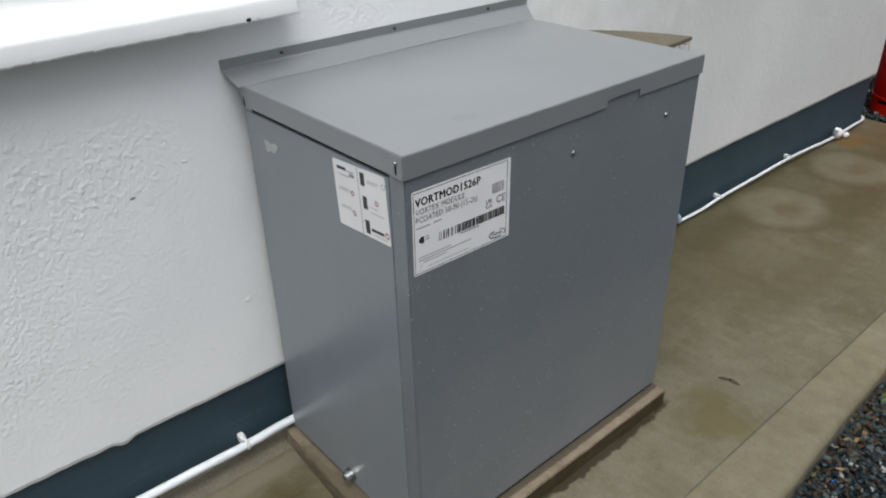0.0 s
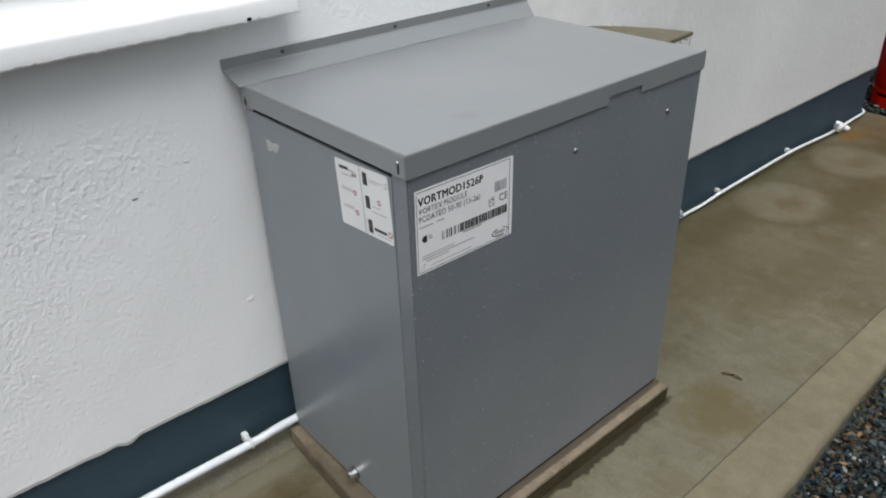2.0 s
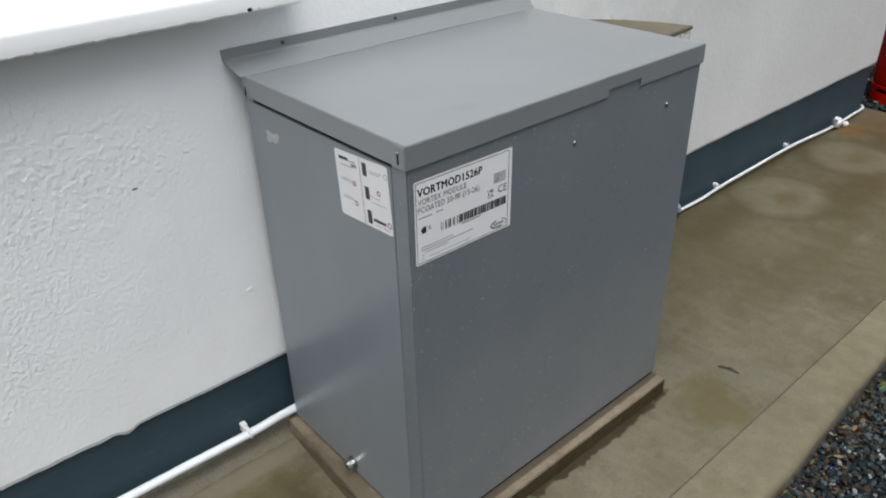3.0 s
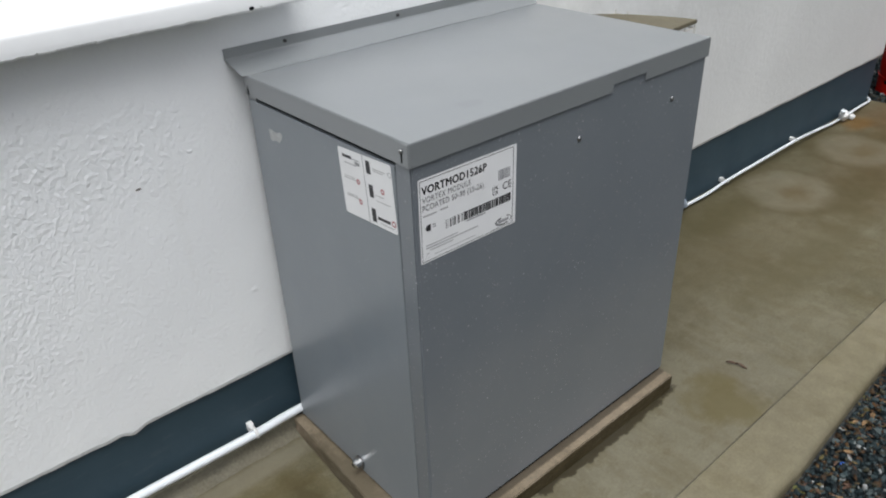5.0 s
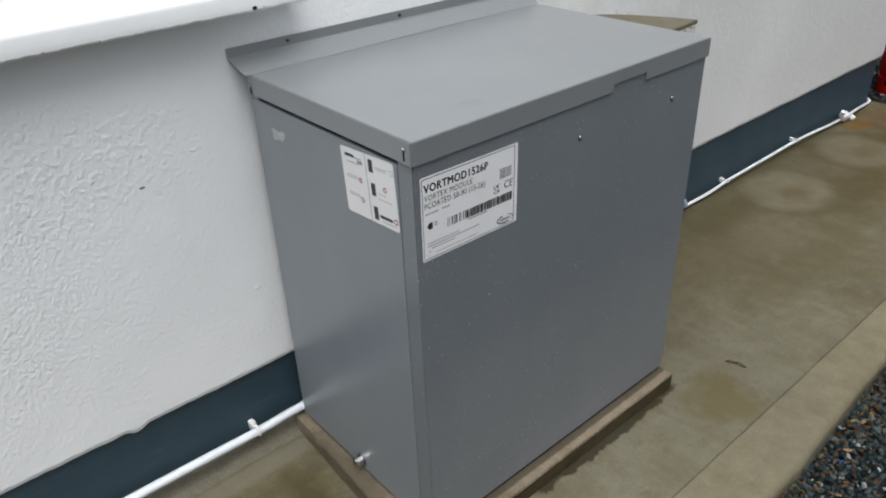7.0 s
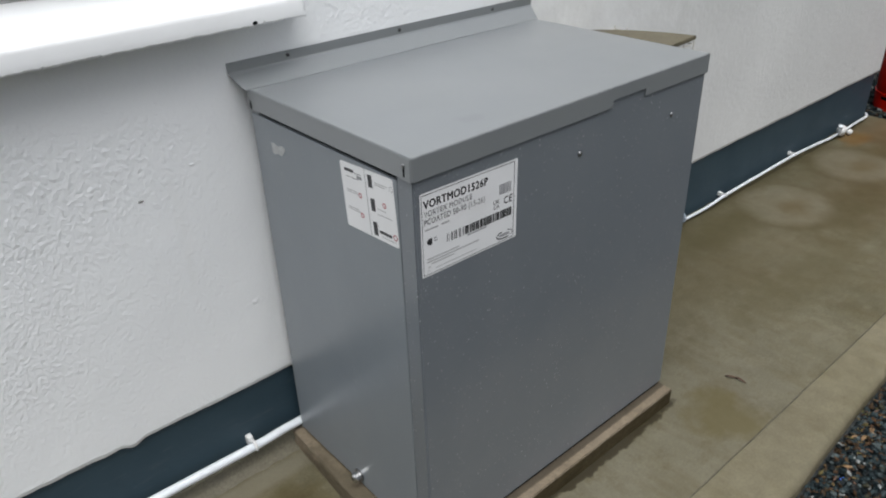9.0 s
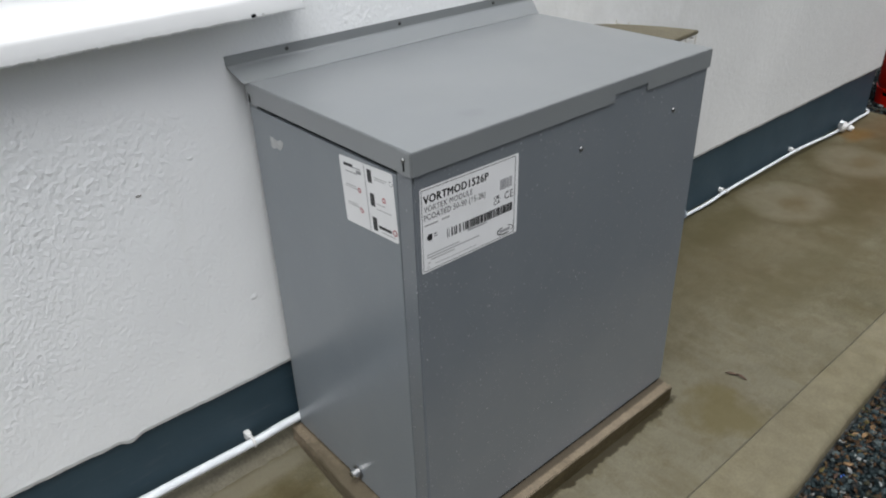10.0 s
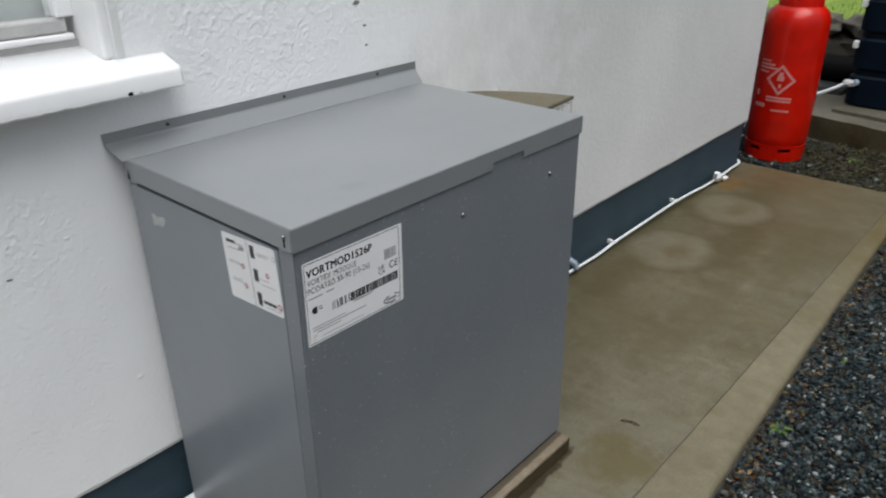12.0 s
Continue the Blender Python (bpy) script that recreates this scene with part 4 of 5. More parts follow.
def front_sticker():
    # local x along the wall, local y up, facing the open side
    m = Matrix.Translation((0.0165, 0.0038, 0.961)) @ Matrix(((1, 0, 0, 0), (0, 0, -1, 0), (0, 1, 0, 0), (0, 0, 0, 1))) @ pose(0, 0, 0, 0, 0, -0.6)
    s = Sheet("label_sticker", m, 0.2425, 0.1675, "white printed data label with black model code", 0.003)
    s.bars("border_line", [(0.012, 0.02, 0.955, 0.007), (0.012, 0.02, 0.004, 0.962), (0.962, 0.02, 0.005, 0.962), (0.012, 0.975, 0.955, 0.006)], M_BLACK)
    s.words("VORTMOD1526P", 0.028, 0.180, 0.645, 0.092, M_BLACK, 0.038)
    s.words("VORTEX MODULE", 0.032, 0.278, 0.475, 0.064, M_MIDPRINT, 0.008)
    s.words("PCOATED 50-90 (15-26)", 0.032, 0.374, 0.61, 0.068, M_MIDPRINT, 0.008)
    s.bars("text_line", [(0.035, 0.425, 0.13, 0.018), (0.20, 0.42, 0.075, 0.02)], M_PALEPRINT)
    rng = random.Random(4)
    bars = []
    u = 0.25
    while u < 0.935:
        w = rng.choice((0.004, 0.006, 0.009, 0.013) if u < 0.42 else (0.008, 0.012, 0.018, 0.03))
        bars.append((u, 0.575, min(w, 0.94 - u), 0.105))
        u += w + rng.choice((0.003, 0.005, 0.008) if u > 0.42 else (0.005, 0.012, 0.02))
    s.bars("barcode", bars, M_BLACK)
    s.bars("text_line", [(0.46, 0.692, 0.20, 0.016)], M_GREYPRINT)
    bars = []
    u = 0.80
    while u < 0.925:
        w = rng.choice((0.004, 0.006, 0.009, 0.012))
        bars.append((u, 0.245, w, 0.125))
        u += w + rng.choice((0.003, 0.005))
    s.bars("barcode", bars, M_GREYPRINT)
    s.words("CE", 0.850, 0.505, 0.095, 0.092, M_BLACK, 0.01)
    s.words("UK", 0.735, 0.468, 0.066, 0.048, M_BLACK, 0.02)
    s.words("CA", 0.735, 0.528, 0.066, 0.048, M_BLACK, 0.02)
    # tag symbol
    bm = prism([(0, 0), (0.005, 0.0065), (0.013, 0.0065), (0.013, -0.0065), (0.005, -0.0065)], 0.0005, 0.0009, 0, m @ Matrix.Translation((0.05 * s.w, -0.585 * s.h, 0)))
    part("tag_symbol", bm, M_BLACK, s.ob)
    s.bars("text_line", [(0.12, 0.555, 0.03, 0.014), (0.12, 0.585, 0.035, 0.014)], M_GREYPRINT)
    s.ring("logo_arc", 0.865, 0.905, 0.0225, 0.0092, 0.0030, M_BLACK, 110, 300)
    s.ring("logo_arc", 0.865, 0.905, 0.0225, 0.0092, 0.0018, M_BLACK, 320, 430)
    s.bars("logo_bar", [(0.805, 0.888, 0.115, 0.034)], M_MIDPRINT)
    s.bars("text_line", [(0.05, 0.785, 0.32, 0.016), (0.05, 0.818, 0.53, 0.017), (0.09, 0.852, 0.23, 0.016), (0.06, 0.885, 0.02, 0.016), (0.13, 0.925, 0.42, 0.010)], M_PALEPRINT)
    s.ring("warning_triangle", 0.06, 0.935, 0.005, 0.005, 0.0008, M_GREYPRINT, 90, 450, 3)


front_sticker()


def side_sticker():
    # local x runs from the wall towards the front edge
    turn = Matrix(((0, 0, -1, 0), (-1, 0, 0, 0), (0, 1, 0, 0), (0, 0, 0, 1)))
    m = Matrix.Translation((0.0041, 0.2255, 0.966)) @ turn @ pose(0, 0, 0, 0, 0, 3.4)
    s = Sheet("instruction_sticker", m, 0.165, 0.136, "white instruction sticker with black and red marks", 0.005)
    s.w = 0.174  # the print runs on to a trimmed edge
    s.bars("divider", [(0.452, 0.0, 0.008, 1.0)], M_GREYPRINT)
    s.bars("black_square", [(0.505, 0.06, 0.075, 0.185), (0.515, 0.40, 0.075, 0.185), (0.515, 0.75, 0.075, 0.20)], M_BLACK)
    s.bars("heading_bar", [(0.075, 0.085, 0.17, 0.045), (0.62, 0.845, 0.22, 0.045)], M_BLACK)
    s.bars("text_line", [(0.25, 0.115, 0.13, 0.014), (0.30, 0.145, 0.09, 0.05), (0.10, 0.20, 0.22, 0.012)], M_GREYPRINT)
    s.bars("text_line", [(0.07, 0.40, 0.20, 0.012), (0.07, 0.43, 0.25, 0.012), (0.07, 0.67, 0.2, 0.012), (0.07, 0.70, 0.25, 0.012), (0.62, 0.14, 0.22, 0.012), (0.62, 0.17, 0.18, 0.012), (0.62, 0.52, 0.15, 0.012), (0.62, 0.60, 0.25, 0.012), (0.65, 0.93, 0.25, 0.012)], M_PALEPRINT)
    s.ring("red_mark", 0.325, 0.435, 0.0056, 0.0056, 0.0030, M_REDPRINT)
    s.ring("red_mark", 0.325, 0.735, 0.0056, 0.0056, 0.0030, M_REDPRINT)
    s.ring("red_mark", 0.76, 0.435, 0.0056, 0.0056, 0.0030, M_REDPRINT)
    s.ring("red_mark", 0.90, 0.855, 0.0066, 0.0066, 0.0030, M_REDPRINT)
    s.ring("grey_mark", 0.91, 0.15, 0.0055, 0.0055, 0.0012, M_GREYPRINT)


side_sticker()


def torn_sticker():
    turn = Matrix(((0, 0, -1, 0), (-1, 0, 0, 0), (0, 1, 0, 0), (0, 0, 0, 1)))
    m = Matrix.Translation((0.0041, 0.494, 0.927)) @ turn
    outline = [(0, 0), (0.012, 0.0015), (0.028, -0.002), (0.047, 0.004), (0.058, 0.001), (0.053, -0.010), (0.040, -0.021), (0.026, -0.019), (0.010, -0.025), (0.001, -0.020), (0.003, -0.010)]
    s = part("torn_sticker", prism(outline, 0.0002, 0.0007, 0, m), M_STICKER, cabinet, "torn remains of a white sticker")
    part("glue_residue", prism([(0.018, -0.006), (0.034, -0.007), (0.036, -0.013), (0.020, -0.014)], 0.0006, 0.0009, 0, m), M_PALEPRINT, s)


torn_sticker()


# ---- flue guard beyond the cabinet ----
def flue_guard():
    g = empty("flue_guard", (1.12, 0.44, 0.70), "wire flue guard topped with a curved weathered board", "flue guard")
    outline = [(0.93, 0.596), (1.165, 0.596), (1.215, 0.545), (1.26, 0.48), (1.30, 0.40), (1.335, 0.298), (0.93, 0.262)]
    bm = prism(outline, 0.938, 0.950, 0.002)
    part("board", bm, M_BOARD, g, "weathered brown board")
    x0, x1, y0, y1, z0, z1 = 0.90, 1.325, 0.30, 0.59, 0.70, 0.937
    for z in (0.70, 0.759, 0.818, 0.877, 0.926):
        part("wire", tube([(x0, y0, z), (x1, y0, z), (x1, y1, z), (x0, y1, z)], 0.0025, 6), M_WIRE, g)
    for i in range(9):
        x = x0 + (x1 - x0) * i / 8
        part("wire", tube([(x, y0 - 0.001, z0), (x, y0 - 0.001, z1)], 0.0025, 6), M_WIRE, g)
    for i in range(1, 7):
        y = y0 + (y1 - y0) * i / 6
        part("wire", tube([(x1 + 0.001, y, z0), (x1 + 0.001, y, z1)], 0.0025, 6), M_WIRE, g)
    part("flue_pipe", tube([(0.885, 0.45, 0.82), (1.10, 0.45, 0.82)], 0.05, 24), M_GREYPLASTIC, g, "grey flue pipe")


flue_guard()


# ---- pipes along the foot of the wall ----
def waste_pipe():
    run = smooth_line([(-2.5, 0.580, 0.086), (-1.2, 0.580, 0.082), (-0.4, 0.577, 0.078), (-0.136, 0.576, 0.074), (0.02, 0.577, 0.077), (0.6, 0.583, 0.060), (1.3, 0.583, 0.036), (1.92, 0.580, 0.020), (2.10, 0.579, 0.019), (2.24, 0.580, 0.028), (2.54, 0.579, 0.034), (2.87, 0.579, 0.038), (3.1, 0.577, 0.030), (3.25, 0.575, 0.022), (3.42, 0.575, 0.020), (3.60, 0.577, 0.026), (3.74, 0.585, 0.020), (3.80, 0.615, 0.018), (3.83, 0.68, 0.016), (3.83, 0.9, 0.014)], 5)
    pipe = part("waste_pipe", tube(run, [0.0118 if p.x < 0.3 else 0.0064 for p in run], 16), M_PIPE, smooth=True)
    tagged(pipe, "white plastic pipe clipped along the foot of the wall", "pipe")
    for x, z, r in ((-0.138, 0.075, 0.016), (-1.0, 0.082, 0.016), (2.235, 0.028, 0.0088), (2.88, 0.038, 0.0088)):
        ring = [(x, 0.578 + r * math.cos(a), z + r * math.sin(a)) for a in np.linspace(-0.4, 3.5, 12)]
        clip = part("pipe_clip", tube(ring, 0.0045 if x < 0 else 0.003, 8), M_CLIP, pipe, "white plastic pipe clip", smooth=True)
        part("clip_back", box(x - 0.008, x + 0.008, 0.592, 0.6125, z - 0.008, z + (0.018 if x < 0 else 0.010), 0.002), M_CLIP, clip)
        if x < 0:
            part("clip_screw", lump((x - 0.004, 0.584, z + 0.016), (0.006, 0.006, 0.006), 4), M_CLIP, clip, smooth=True)
    # tape-wrapped joint with a small tap near the corner
    joint = part("pipe_joint", lump((3.385, 0.568, 0.035), (0.036, 0.021, 0.026), 6, 3), M_CLIP, pipe, "white wrapped pipe joint", smooth=True)
    part("joint_tail", lump((3.445, 0.548, 0.016), (0.020, 0.014, 0.016), 8, 3), M_CLIP, joint, smooth=True)
    part("joint_cap", tube([(3.35, 0.566, 0.05), (3.34, 0.56, 0.075)], 0.011, 12), M_PIPE, joint)
    return pipe


waste_pipe()


def pipe_stub():
    """A short grey elbow that leaves the plinth behind the cabinet."""
    run = smooth_line([(1.86, 0.625, 0.066), (1.875, 0.59, 0.064), (1.885, 0.572, 0.050), (1.89, 0.570, 0.028)], 5)
    ob = part("pipe_elbow", tube(run, 0.013, 14), M_GREYPLASTIC, smooth=True)
    part("collar", tube([(1.879, 0.612, 0.066), (1.876, 0.598, 0.065)], 0.019, 14), M_GREYPLASTIC, ob)
    tagged(ob, "short blue-grey pipe elbow coming out of the plinth", "pipe")


pipe_stub()


# ---- gas cylinder ----
def gas_cylinder():
    cx, cy, z0 = 4.20, 0.538, GRAVEL + 0.004
    g = empty("gas_cylinder", (cx, cy, z0), "tall red propane gas cylinder standing on the gravel", "gas cylinder")
    prof = [(0.05, 0.060), (0.12, 0.062), (0.160, 0.075), (0.178, 0.105), (0.184, 0.15), (0.184, 0.80), (0.181, 0.845), (0.168, 0.888), (0.142, 0.918), (0.105, 0.938), (0.06, 0.95), (0.0002, 0.953)]
    part("body", lathe(prof, (cx, cy, z0), 64), M_RED, g, "red enamelled steel body", smooth=True)
    # foot ring with openings under its rolled rim, one of them turned to the path
    SLOT = 41
    bm = bmesh.new()
    n = 72
    levels = (0.0, 0.060, 0.082, 0.098)
    rr = (0.175, 0.179, 0.180, 0.183)
    rings = [[bm.verts.new((cx + r * math.cos(2 * math.pi * k / n), cy + r * math.sin(2 * math.pi * k / n), z0 + z)) for k in range(n)] for z, r in zip(levels, rr)]
    for lv, (a, b) in enumerate(zip(rings, rings[1:])):
        for k in range(n):
            if lv == 1 and (k - SLOT) % 12 in (0, 1, 2, 3, 4):
                continue
            bm.faces.new((a[k], a[(k + 1) % n], b[(k + 1) % n], b[k]))
    foot = part("foot_ring", bm, M_RED, g, "red foot ring with slots")
    s = foot.modifiers.new("sheet", "SOLIDIFY")
    s.thickness = 0.006
    # black band added behind the openings, so they read as shaded
    part("slot_shade_ring", lathe([(0.150, 0.03), (0.150, 0.11)], (cx, cy, z0), 40), M_DARK, foot)
    # valve shroud
    bm = bmesh.new()
    rings = [[bm.verts.new((cx + r * math.cos(2 * math.pi * k / 48), cy + r * math.sin(2 * math.pi * k / 48), z0 + z)) for k in range(48)] for r, z in ((0.128, 0.915), (0.124, 0.98), (0.122, 1.10), (0.126, 1.13))]
    for lv, (a, b) in enumerate(zip(rings, rings[1:])):
        for k in range(48):
            if lv == 1 and k % 16 in (2, 3, 4, 5, 6):
                continue
            bm.faces.new((a[k], a[(k + 1) % 48], b[(k + 1) % 48], b[k]))
    sh = part("valve_shroud", bm, M_RED, g, "red open valve shroud")
    s = sh.modifiers.new("sheet", "SOLIDIFY")
    s.thickness = 0.006
    part("valve", tube([(cx, cy, z0 + 0.94), (cx, cy, z0 + 1.06)], 0.025, 16), steel_material("brass", (0.6, 0.45, 0.2), 0.35), g, "brass valve")

    def wrap(name, rects, parent=g, mat=M_CYLPRINT):
        """Print on the curved side: (bearing offset in metres, height, width, height), tilted by none."""
        face = math.atan2(-0.93 - cy, -0.66 - cx)
        for u, z, w, h in rects:
            bm = bmesh.new()
            k = max(2, int(w / 0.01))
            low, high = [], []
            for i in range(k + 1):
                a = face + (u + w * i / k) / 0.1875
                r = 0.1848
                low.append(bm.verts.new((cx + r * math.cos(a), cy + r * math.sin(a), z0 + z)))
                high.append(bm.verts.new((cx + r * math.cos(a), cy + r * math.sin(a), z0 + z + h)))
            for i in range(k):
                bm.faces.new((low[i], low[i + 1], high[i + 1], high[i]))
            part(name, bm, mat, parent)

    def diamond(name, u, z, half, thick, mat):
        bm = bmesh.new()
        face = math.atan2(-0.93 - cy, -0.66 - cx)

        def at(du, dz, r):
            a = face + (u + du) / 0.1875
            return bm.verts.new((cx + r * math.cos(a), cy + r * math.sin(a), z0 + z + dz))
        n, out, ins = 6, [], []
        corners = [(1, 0), (0, 1.05), (-1, 0), (0, -1.05)]
        for i in range(4):
            p, q = corners[i], corners[(i + 1) % 4]
            for k in range(n):
                t = k / n
                x, y = p[0] + (q[0] - p[0]) * t, p[1] + (q[1] - p[1]) * t
                out.append(at(x * half, y * half, 0.1849))
                ins.append(at(x * (half - thick), y * (half - thick), 0.1849))
        for i in range(4 * n):
            j = (i + 1) % (4 * n)
            bm.faces.new((out[i], out[j], ins[j], ins[i]))
        return part(name, bm, mat, g)

    # hazard diamond with a pale flame blot, and lines of worn print
    diamond("hazard_diamond", -0.034, 0.510, 0.088, 0.021, M_CYLPRINT)
    wrap("flame_mark", [(-0.054, 0.505, 0.040, 0.030), (-0.046, 0.535, 0.025, 0.022), (-0.040, 0.462, 0.014, 0.024)])
    wrap("text_line", [(-0.104, 0.395, 0.150, 0.012), (-0.104, 0.377, 0.150, 0.012)])
    wrap("text_line", [(-0.060, 0.318, 0.105, 0.011)])
    wrap("text_line", [(-0.185, 0.610, 0.075, 0.010), (-0.185, 0.588, 0.105, 0.012), (-0.185, 0.568, 0.125, 0.012), (-0.185, 0.545, 0.07, 0.010)])
    wrap("text_line", [(-0.182, 0.40, 0.022, 0.036), (-0.18, 0.335, 0.075, 0.022)])


gas_cylinder()


# ---- beyond the path: tank on its base, hose, rubble wall, lawn ----
def tank_base():
    bm = prism([(4.80, 0.75), (4.66, 0.02), (4.45, -1.9), (6.3, -2.3), (6.3, 0.75)], -0.12, 0.115)
    bmesh.ops.subdivide_edges(bm, edges=bm.edges[:], cuts=10, use_grid_fill=True)
    for v in bm.verts:
        v.co += Vector((noise.noise(v.co * 6), noise.noise(v.co * 6 + Vector((5, 0, 0))), 0.6 * noise.noise(v.co * 6 + Vector((0, 9, 0))))) * 0.018
    # base sides take the same shade-darkened concrete
    tagged(shaded_damp_sides(part("tank_base", bm, M_TANKBASE), -1), "rough old concrete base under the dark tank", "base slab")
    bm = prism([(4.92, 0.42), (4.83, -0.02), (4.78, -1.8), (6.2, -1.9), (6.2, 0.42)], 0.110, 0.142, 0.004)
    tagged(part("paving_slab", bm, M_TANKBASE), "grey paving slab lying on the concrete base", "paving slab")


tank_base()


def oil_tank():
    # unseen top and outer length enlarged to shade the wall's far end
    x0, x1, y0, y1, z0 = 5.06, 6.1, -1.75, 0.405, 0.143
    g = empty("oil_tank", ((x0 + x1) / 2, (y0 + y1) / 2, z0), "dark navy ribbed plastic oil tank on a concrete base", "tank")
    bm = bmesh.new()
    rings = []
    levels = []
    z = 0.0
    for k in range(7):
        levels += [(z, 0.02), (z + 0.015, 0.0), (z + 0.20, 0.0), (z + 0.215, 0.018), (z + 0.235, 0.018)]
        z += 0.25
    levels += [(z + 0.02, 0.06), (z + 0.06, 0.2)]
    for h, ins in levels:
        ring = []
        r = 0.09
        for cx, cy, a0 in ((x1 - r, y1 - r, 0), (x0 + r, y1 - r, 90), (x0 + r, y0 + r, 180), (x1 - r, y0 + r, 270)):
            for k in range(6):
                a = radians(a0 + 90 * k / 5)
                p = Vector((cx + r * math.cos(a), cy + r * math.sin(a), z0 + h))
                c = Vector(((x0 + x1) / 2, (y0 + y1) / 2, z0 + h))
                d = (p - c)
                p = p - Vector((math.copysign(ins, d.x), math.copysign(ins, d.y), 0))
                ring.append(bm.verts.new(p))
        rings.append(ring)
    n = len(rings[0])
    for a, b in zip(rings, rings[1:]):
        for k in range(n):
            bm.faces.new((a[k], a[(k + 1) % n], b[(k + 1) % n], b[k]))
    bm.faces.new(rings[0][::-1])
    bm.faces.new(rings[-1])
    part("tank_body", bm, M_NAVY, g)
    # whitish highlights on the tank edge, built as small white blocks
    for z in (0.565, 0.835):
        part("edge_highlight", box(x0 - 0.008, x0 + 0.05, y1 - 0.026, y1 + 0.006, z - 0.028, z + 0.020, 0.006), M_CLIP, g, "white block standing in for a highlight on the tank edge")
    part("outlet", tube([(x0 + 0.03, 0.335, 0.31), (x0 - 0.05, 0.345, 0.312)], 0.022, 14), M_GREYPLASTIC, g, "grey outlet valve")
    part("outlet_tap", lump((x0 - 0.055, 0.375, 0.31), (0.025, 0.035, 0.024), 21, 3), M_GREYWOOD, g, "pale taped outlet tap", smooth=True)


oil_tank()


def white_hose():
    run = smooth_line([(5.0, 0.40, 0.300), (4.99, 0.46, 0.262), (4.98, 0.55, 0.215), (4.95, 0.66, 0.19), (4.93, 0.80, 0.18), (4.9, 1.3, 0.16)], 6)
    tagged(part("hose", tube(run, 0.012, 12), M_PIPE, smooth=True), "white plastic hose leaving the dark tank", "hose")


white_hose()


def dark_void_bar():
    # made-up black bar that fills the dark, shaded void below the stones
    run = [(5.72, -0.2, 0.27), (5.70, 0.5, 0.262), (5.72, 1.0, 0.26)]
    tagged(part("dark_void_bar", tube(run, 0.10, 20), M_BLACKVOID, smooth=True), "black bar standing in for a dark void before the stone wall", "pipe")
    bm = box(5.45, 6.25, 0.50, 2.5, -0.1, 0.165, 0.02)
    tagged(part("earth_bank", bm, M_GROUND), "dark earth bank at the foot of the stone wall", "bank")


dark_void_bar()


def rubble_wall():
    g = empty("stone_wall", (6.15, 0.6, -0.05), "low dry rubble stone wall before the lawn", "stone wall")
    part("core", box(6.08, 6.5, -2.2, 3.2, -0.1, 0.50, 0.03), M_DARK, g)
    rng = random.Random(12)
    forms = []
    for i in range(5):
        bm = lump((0, 0, 0), (1, 1, 1), 40 + i, 2, 0.75)
        mesh = bpy.data.meshes.new("stone")
        bm.to_mesh(mesh)
        bm.free()
        mesh.materials.append(M_STONE)
        forms.append(mesh)
    z = -0.02
    while z < 0.56:
        h = rng.uniform(0.13, 0.22)
        y = -2.2
        while y < 3.2:
            w = rng.uniform(0.20, 0.46)
            ob = new("stone", rng.choice(forms))
            ob.parent = g
            ob.matrix_parent_inverse = g.matrix_basis.inverted()
            ob.matrix_basis = Matrix.LocRotScale((6.05 + rng.uniform(-0.03, 0.03), y + w / 2, z + h / 2), Euler((rng.uniform(-0.2, 0.2), rng.uniform(-0.2, 0.2), rng.uniform(-0.3, 0.3))), (0.14, w * 0.54, h * 0.56))
            y += w
        z += h * 0.92


rubble_wall()


def lawn():
    bm = bmesh.new()
    bmesh.ops.create_grid(bm, x_segments=60, y_segments=60, size=1.0)
    for v in bm.verts:
        x = 6.2 + (v.co.x + 1) * 20
        y = v.co.y * 22
        v.co = Vector((x, y, 0.50 + 0.018 * (x - 6.2) + 0.03 * noise.noise((x * 0.8, y * 0.8, 0))))
    ob = tagged(part("lawn", bm, M_GRASS), "bright green mown lawn behind the stone wall", "lawn", kind="structure")
    rng = random.Random(3)
    bm = bmesh.new()
    for i in range(9000):
        x, y = 6.2 + 5.0 * rng.random() ** 1.6, rng.uniform(-0.2, 2.6)
        z = 0.50 + 0.018 * (x - 6.2) + 0.03 * noise.noise((x * 0.8, y * 0.8, 0)) - 0.005
        a, h, w = rng.uniform(0, 6.28), rng.uniform(0.012, 0.03), rng.uniform(0.003, 0.006)
        dx, dy = math.cos(a), math.sin(a)
        lean = rng.uniform(0.0, 0.03)
        p = [bm.verts.new((x - dy * w, y + dx * w, z)), bm.verts.new((x + dy * w, y - dx * w, z)), bm.verts.new((x + dx * lean, y + dy * lean, z + h))]
        bm.faces.new(p)
    tagged(part("grass_blades", bm, M_GRASS), "short green grass blades on the lawn", "grass", kind="stuff")


lawn()


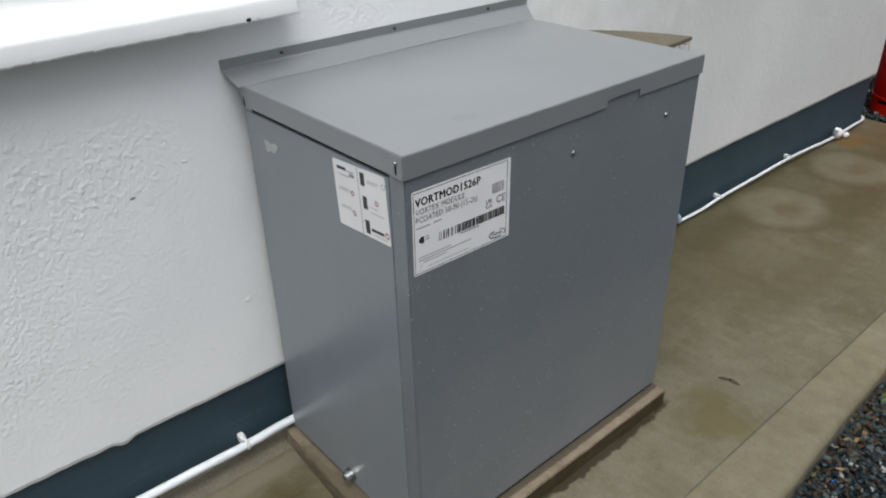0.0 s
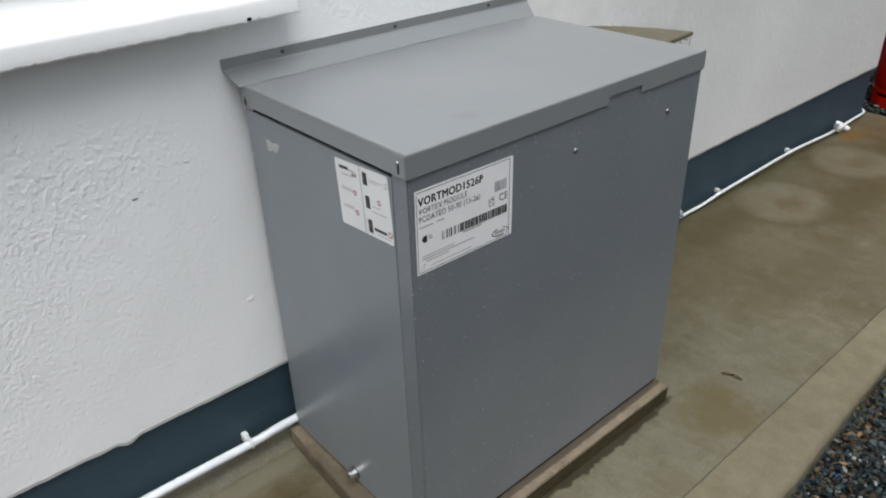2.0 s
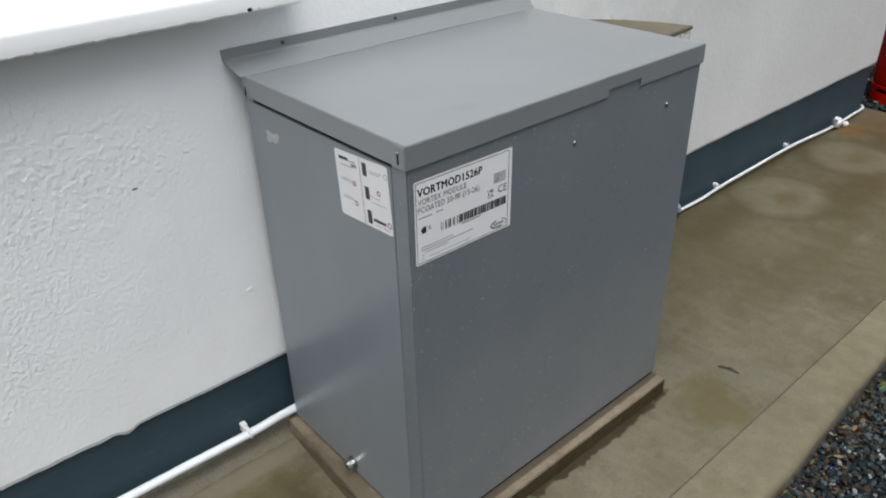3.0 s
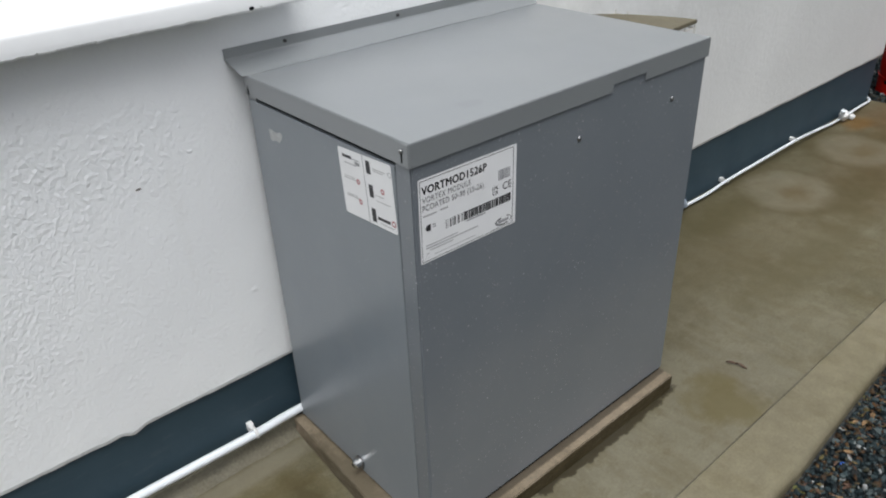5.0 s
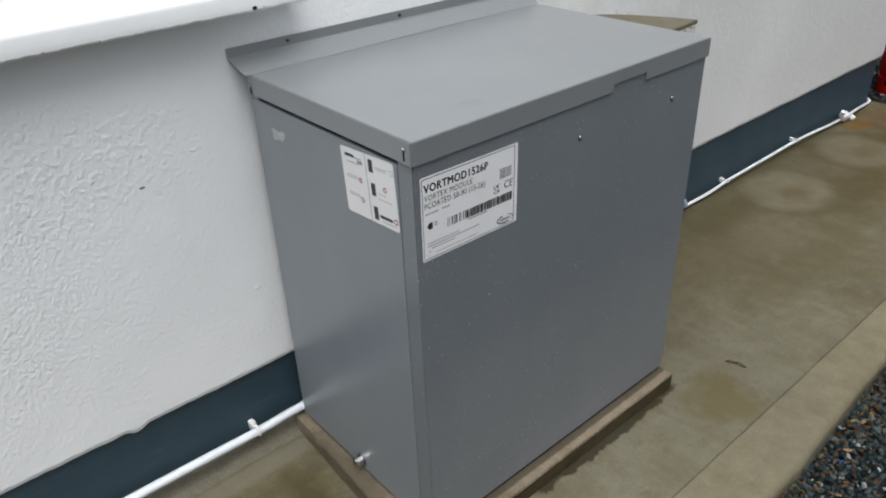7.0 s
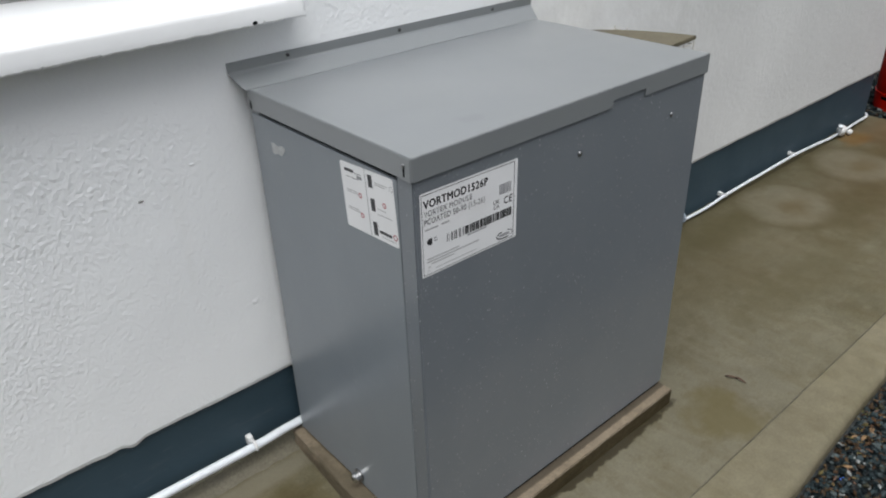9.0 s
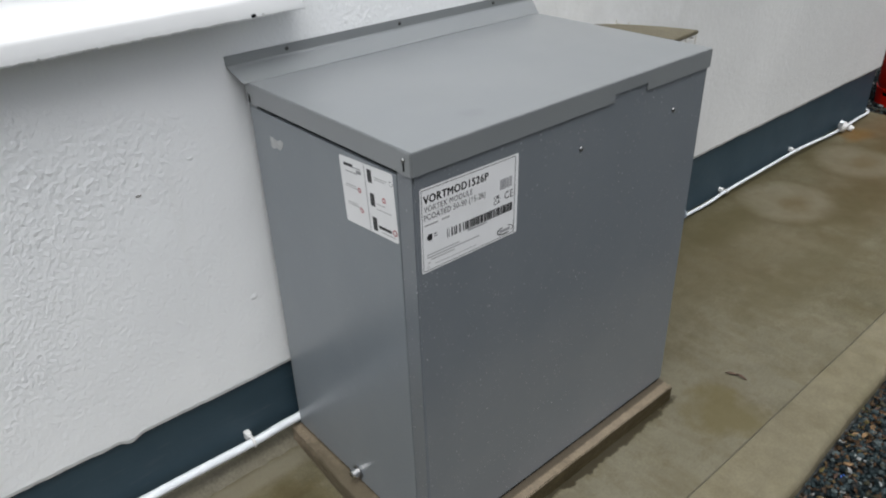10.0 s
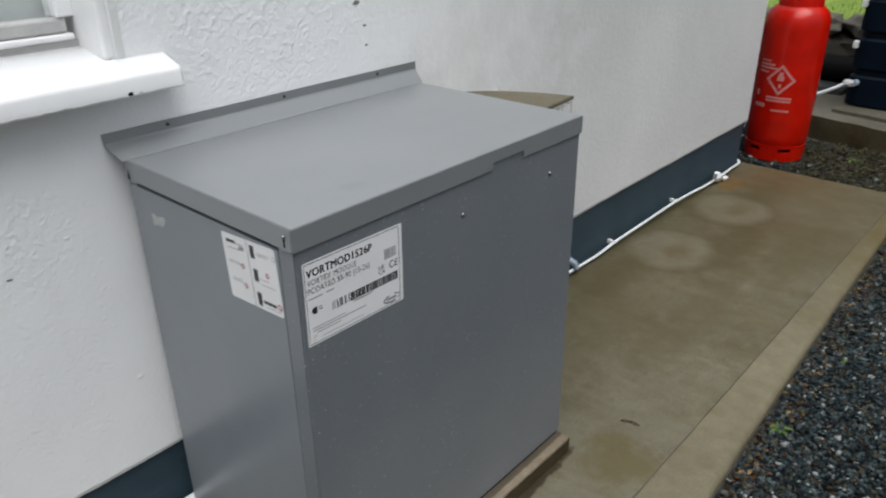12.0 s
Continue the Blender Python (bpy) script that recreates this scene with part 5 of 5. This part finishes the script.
# ---- gravel, litter and plants ----
def gravel():
    """Angular slate chippings beside and beyond the path, in one mesh."""
    bm = bmesh.new()
    bmesh.ops.create_icosphere(bm, subdivisions=1, radius=1.0)
    base_v = np.array([v.co[:] for v in bm.verts])
    base_f = np.array([[v.index for v in f.verts] for f in bm.faces])
    bm.free()
    verts, faces = [], []
    r = np.random.RandomState(5)

    def add(x, y, z, s):
        flat = r.uniform(0.35, 0.8)
        k = r.uniform(0.50, 1.40, (len(base_v), 1))
        v = base_v * k * np.array([1.0, r.uniform(0.6, 1.0), flat]) * s
        a, b, c = r.uniform(0, 6.28), r.uniform(-0.6, 0.6), r.uniform(-0.6, 0.6)
        m = np.array(Euler((b, c, a)).to_matrix())
        faces.append(base_f + len(base_v) * len(verts))
        verts.append(v @ m.T + (x, y, z))

    def field(n, x0, x1, y0, y1, lo, hi):
        for _ in range(n):
            x, y = r.uniform(x0, x1), r.uniform(y0, y1)
            if x < END + 0.04 and y > edge_y(x) - 0.012:
                continue
            if x > 4.66 and y < 0.8:
                continue
            if (x - 4.2) ** 2 + (y - 0.53) ** 2 < 0.19 ** 2 and r.uniform() < 0.97:
                continue
            s = r.uniform(lo, hi) * (1.5 if r.uniform() < 0.06 else 1)
            add(x, y, GRAVEL + r.uniform(-0.008, 0.010), s)
    field(27000, 0.45, 2.4, -1.15, -0.34, 0.0045, 0.0108)
    field(14000, 2.4, 4.75, -1.3, -0.28, 0.0055, 0.0115)
    field(22000, -2.6, 0.45, -1.25, -0.34, 0.006, 0.0125)
    field(7000, 3.83, 4.78, -0.6, 1.3, 0.007, 0.016)
    v, f = np.concatenate(verts), np.concatenate(faces)
    mesh = bpy.data.meshes.new("gravel")
    mesh.from_pydata(v.tolist(), [], f.tolist())
    mesh.materials.append(M_GRAVEL)
    tagged(new("gravel", mesh), "blue-grey slate gravel with a few white chips", "gravel", kind="stuff")


gravel()


def crumbs():
    """Fine brown leaf crumbs caught along the path edge and by the tank base, too many to count."""
    r = random.Random(33)
    bm = bmesh.new()
    for i in range(1900):
        if i < 1300:
            x = r.uniform(0.55, 4.0)
            y = edge_y(min(x, 3.8)) - 0.012 - abs(r.gauss(0, 0.05)) - (r.uniform(0, 0.5) if r.random() < 0.2 else 0)
        else:
            x, y = r.uniform(3.9, 4.7), r.uniform(-0.5, 0.75)
            if (x - 4.2) ** 2 + (y - 0.54) ** 2 < 0.036:
                continue
        z = GRAVEL + r.uniform(0.004, 0.013)
        a, s = r.uniform(0, 6.28), r.uniform(0.004, 0.012)
        u, v = Vector((math.cos(a), math.sin(a), r.uniform(-0.4, 0.4))) * s, Vector((-math.sin(a), math.cos(a), r.uniform(-0.4, 0.4))) * s * r.uniform(0.25, 0.6)
        c = Vector((x, y, z))
        q = [bm.verts.new(c + p) for p in (u, v + 0.2 * u, -u, -v + 0.1 * u)]
        top = bm.verts.new(c + Vector((0, 0, 0.25 * s)))
        for k in range(4):
            bm.faces.new((q[k], q[(k + 1) % 4], top))
    m, p = shader("leaf_crumbs", 0.8, 0, 0.2)
    g = node(m, "ShaderNodeNewGeometry")
    link(m, ramp(m, g.outputs["Random Per Island"], [(0.0, (0.022, 0.012, 0.006)), (0.5, (0.050, 0.025, 0.010)), (0.8, (0.075, 0.052, 0.022)), (1.0, (0.065, 0.066, 0.02))]), p.inputs["Base Color"])
    tagged(part("leaf_crumbs", bm, m), "fine brown leaf crumbs among the gravel", "leaf litter", kind="stuff")


crumbs()


def curled_leaf(name, at, size, turn, material, label, seed):
    bm = bmesh.new()
    rows = []
    for i in range(9):
        t = i / 8
        w = math.sin(math.pi * min(1, t * 1.05)) ** 0.8 * (0.22 if material == M_LITTER else 0.13)
        rows.append([bm.verts.new((t - 0.5, w * k, 0.16 * abs(k) + 0.12 * math.sin(3.0 * t + seed) + 0.03)) for k in (-1, -0.45, 0, 0.45, 1)])
    for a, b in zip(rows, rows[1:]):
        for k in range(4):
            bm.faces.new((a[k], a[k + 1], b[k + 1], b[k]))
    bmesh.ops.remove_doubles(bm, verts=bm.verts[:], dist=0.001)
    low = min(v.co.z for v in bm.verts)
    for v in bm.verts:
        v.co.z -= low
    bm.transform(pose(*at, 0, 0, turn) @ Matrix.Diagonal((size, size, size * 0.7, 1)))
    ob = part(name, bm, material, smooth=True)
    s = ob.modifiers.new("blade", "SOLIDIFY")
    s.thickness = 0.0006
    return tagged(ob, label, "leaf")


curled_leaf("dead_leaf", (1.128, -0.100, 0.0005), 0.036, -62, M_LEAF, "curled dead brown leaf lying on the path", 0.4)
curled_leaf("dead_leaf", (1.136, -0.128, 0.0005), 0.034, -84, M_LEAF, "curled dead brown leaf lying on the path", 1.4)
curled_leaf("dead_leaf", (2.55, -0.02, 0.0005), 0.03, 20, M_LEAF, "small dead brown leaf lying on the path", 2.0)


def litter():
    """Tan leaf scraps caught along the path edge and among the stones."""
    rng = random.Random(21)
    for i in range(170):
        x = rng.uniform(0.6, 4.4) if i < 130 else rng.uniform(3.9, 4.6)
        y = edge_y(min(x, 3.8)) - 0.02 - abs(rng.gauss(0, 0.07)) if i < 130 else rng.uniform(-0.4, 0.35)
        curled_leaf("leaf_scrap", (x, y, GRAVEL + 0.008), rng.uniform(0.012, 0.030), rng.uniform(0, 360), rng.choice((M_LITTER, M_LEAF, M_LEAF)), "brown leaf scrap among the gravel", i * 0.7)["group"] = "leaf litter"


litter()
tagged(part("plastic_scrap", lump((0.985, -0.505, GRAVEL + 0.012), (0.008, 0.005, 0.004), 3), M_BLUE), "small blue plastic scrap in the gravel", "scrap")


def weed(at, n, size, label):
    g = empty("weed", at, label, "plant")
    rng = random.Random(n + int(at[0] * 100))
    for i in range(n):
        a = 360 * i / n + rng.uniform(-18, 18)
        bm = bmesh.new()
        rows = []
        s = size * rng.uniform(0.6, 1.1)
        for k in range(7):
            t = k / 6
            w = 0.17 * math.sin(math.pi * (0.12 + 0.88 * t)) * (1 + 0.3 * math.sin(t * 18))
            z = 0.5 * t - 0.55 * t * t
            rows.append([bm.verts.new((t, -w, z + 0.05)), bm.verts.new((t, 0, z)), bm.verts.new((t, w, z + 0.05))])
        for p, q in zip(rows, rows[1:]):
            for k in range(2):
                bm.faces.new((p[k], p[k + 1], q[k + 1], q[k]))
        bm.transform(pose(*at, 0, rng.uniform(-25, 5), a) @ Matrix.Diagonal((s, s, s, 1)))
        part("leaf", bm, M_WEED, g, smooth=True)


weed((1.44, -0.475, GRAVEL + 0.004), 13, 0.042, "small green weed growing at the path edge")
weed((1.98, -0.52, GRAVEL + 0.004), 6, 0.026, "tiny green weed among the gravel")
weed((4.35, 0.10, GRAVEL + 0.004), 8, 0.05, "small green weed among the gravel")
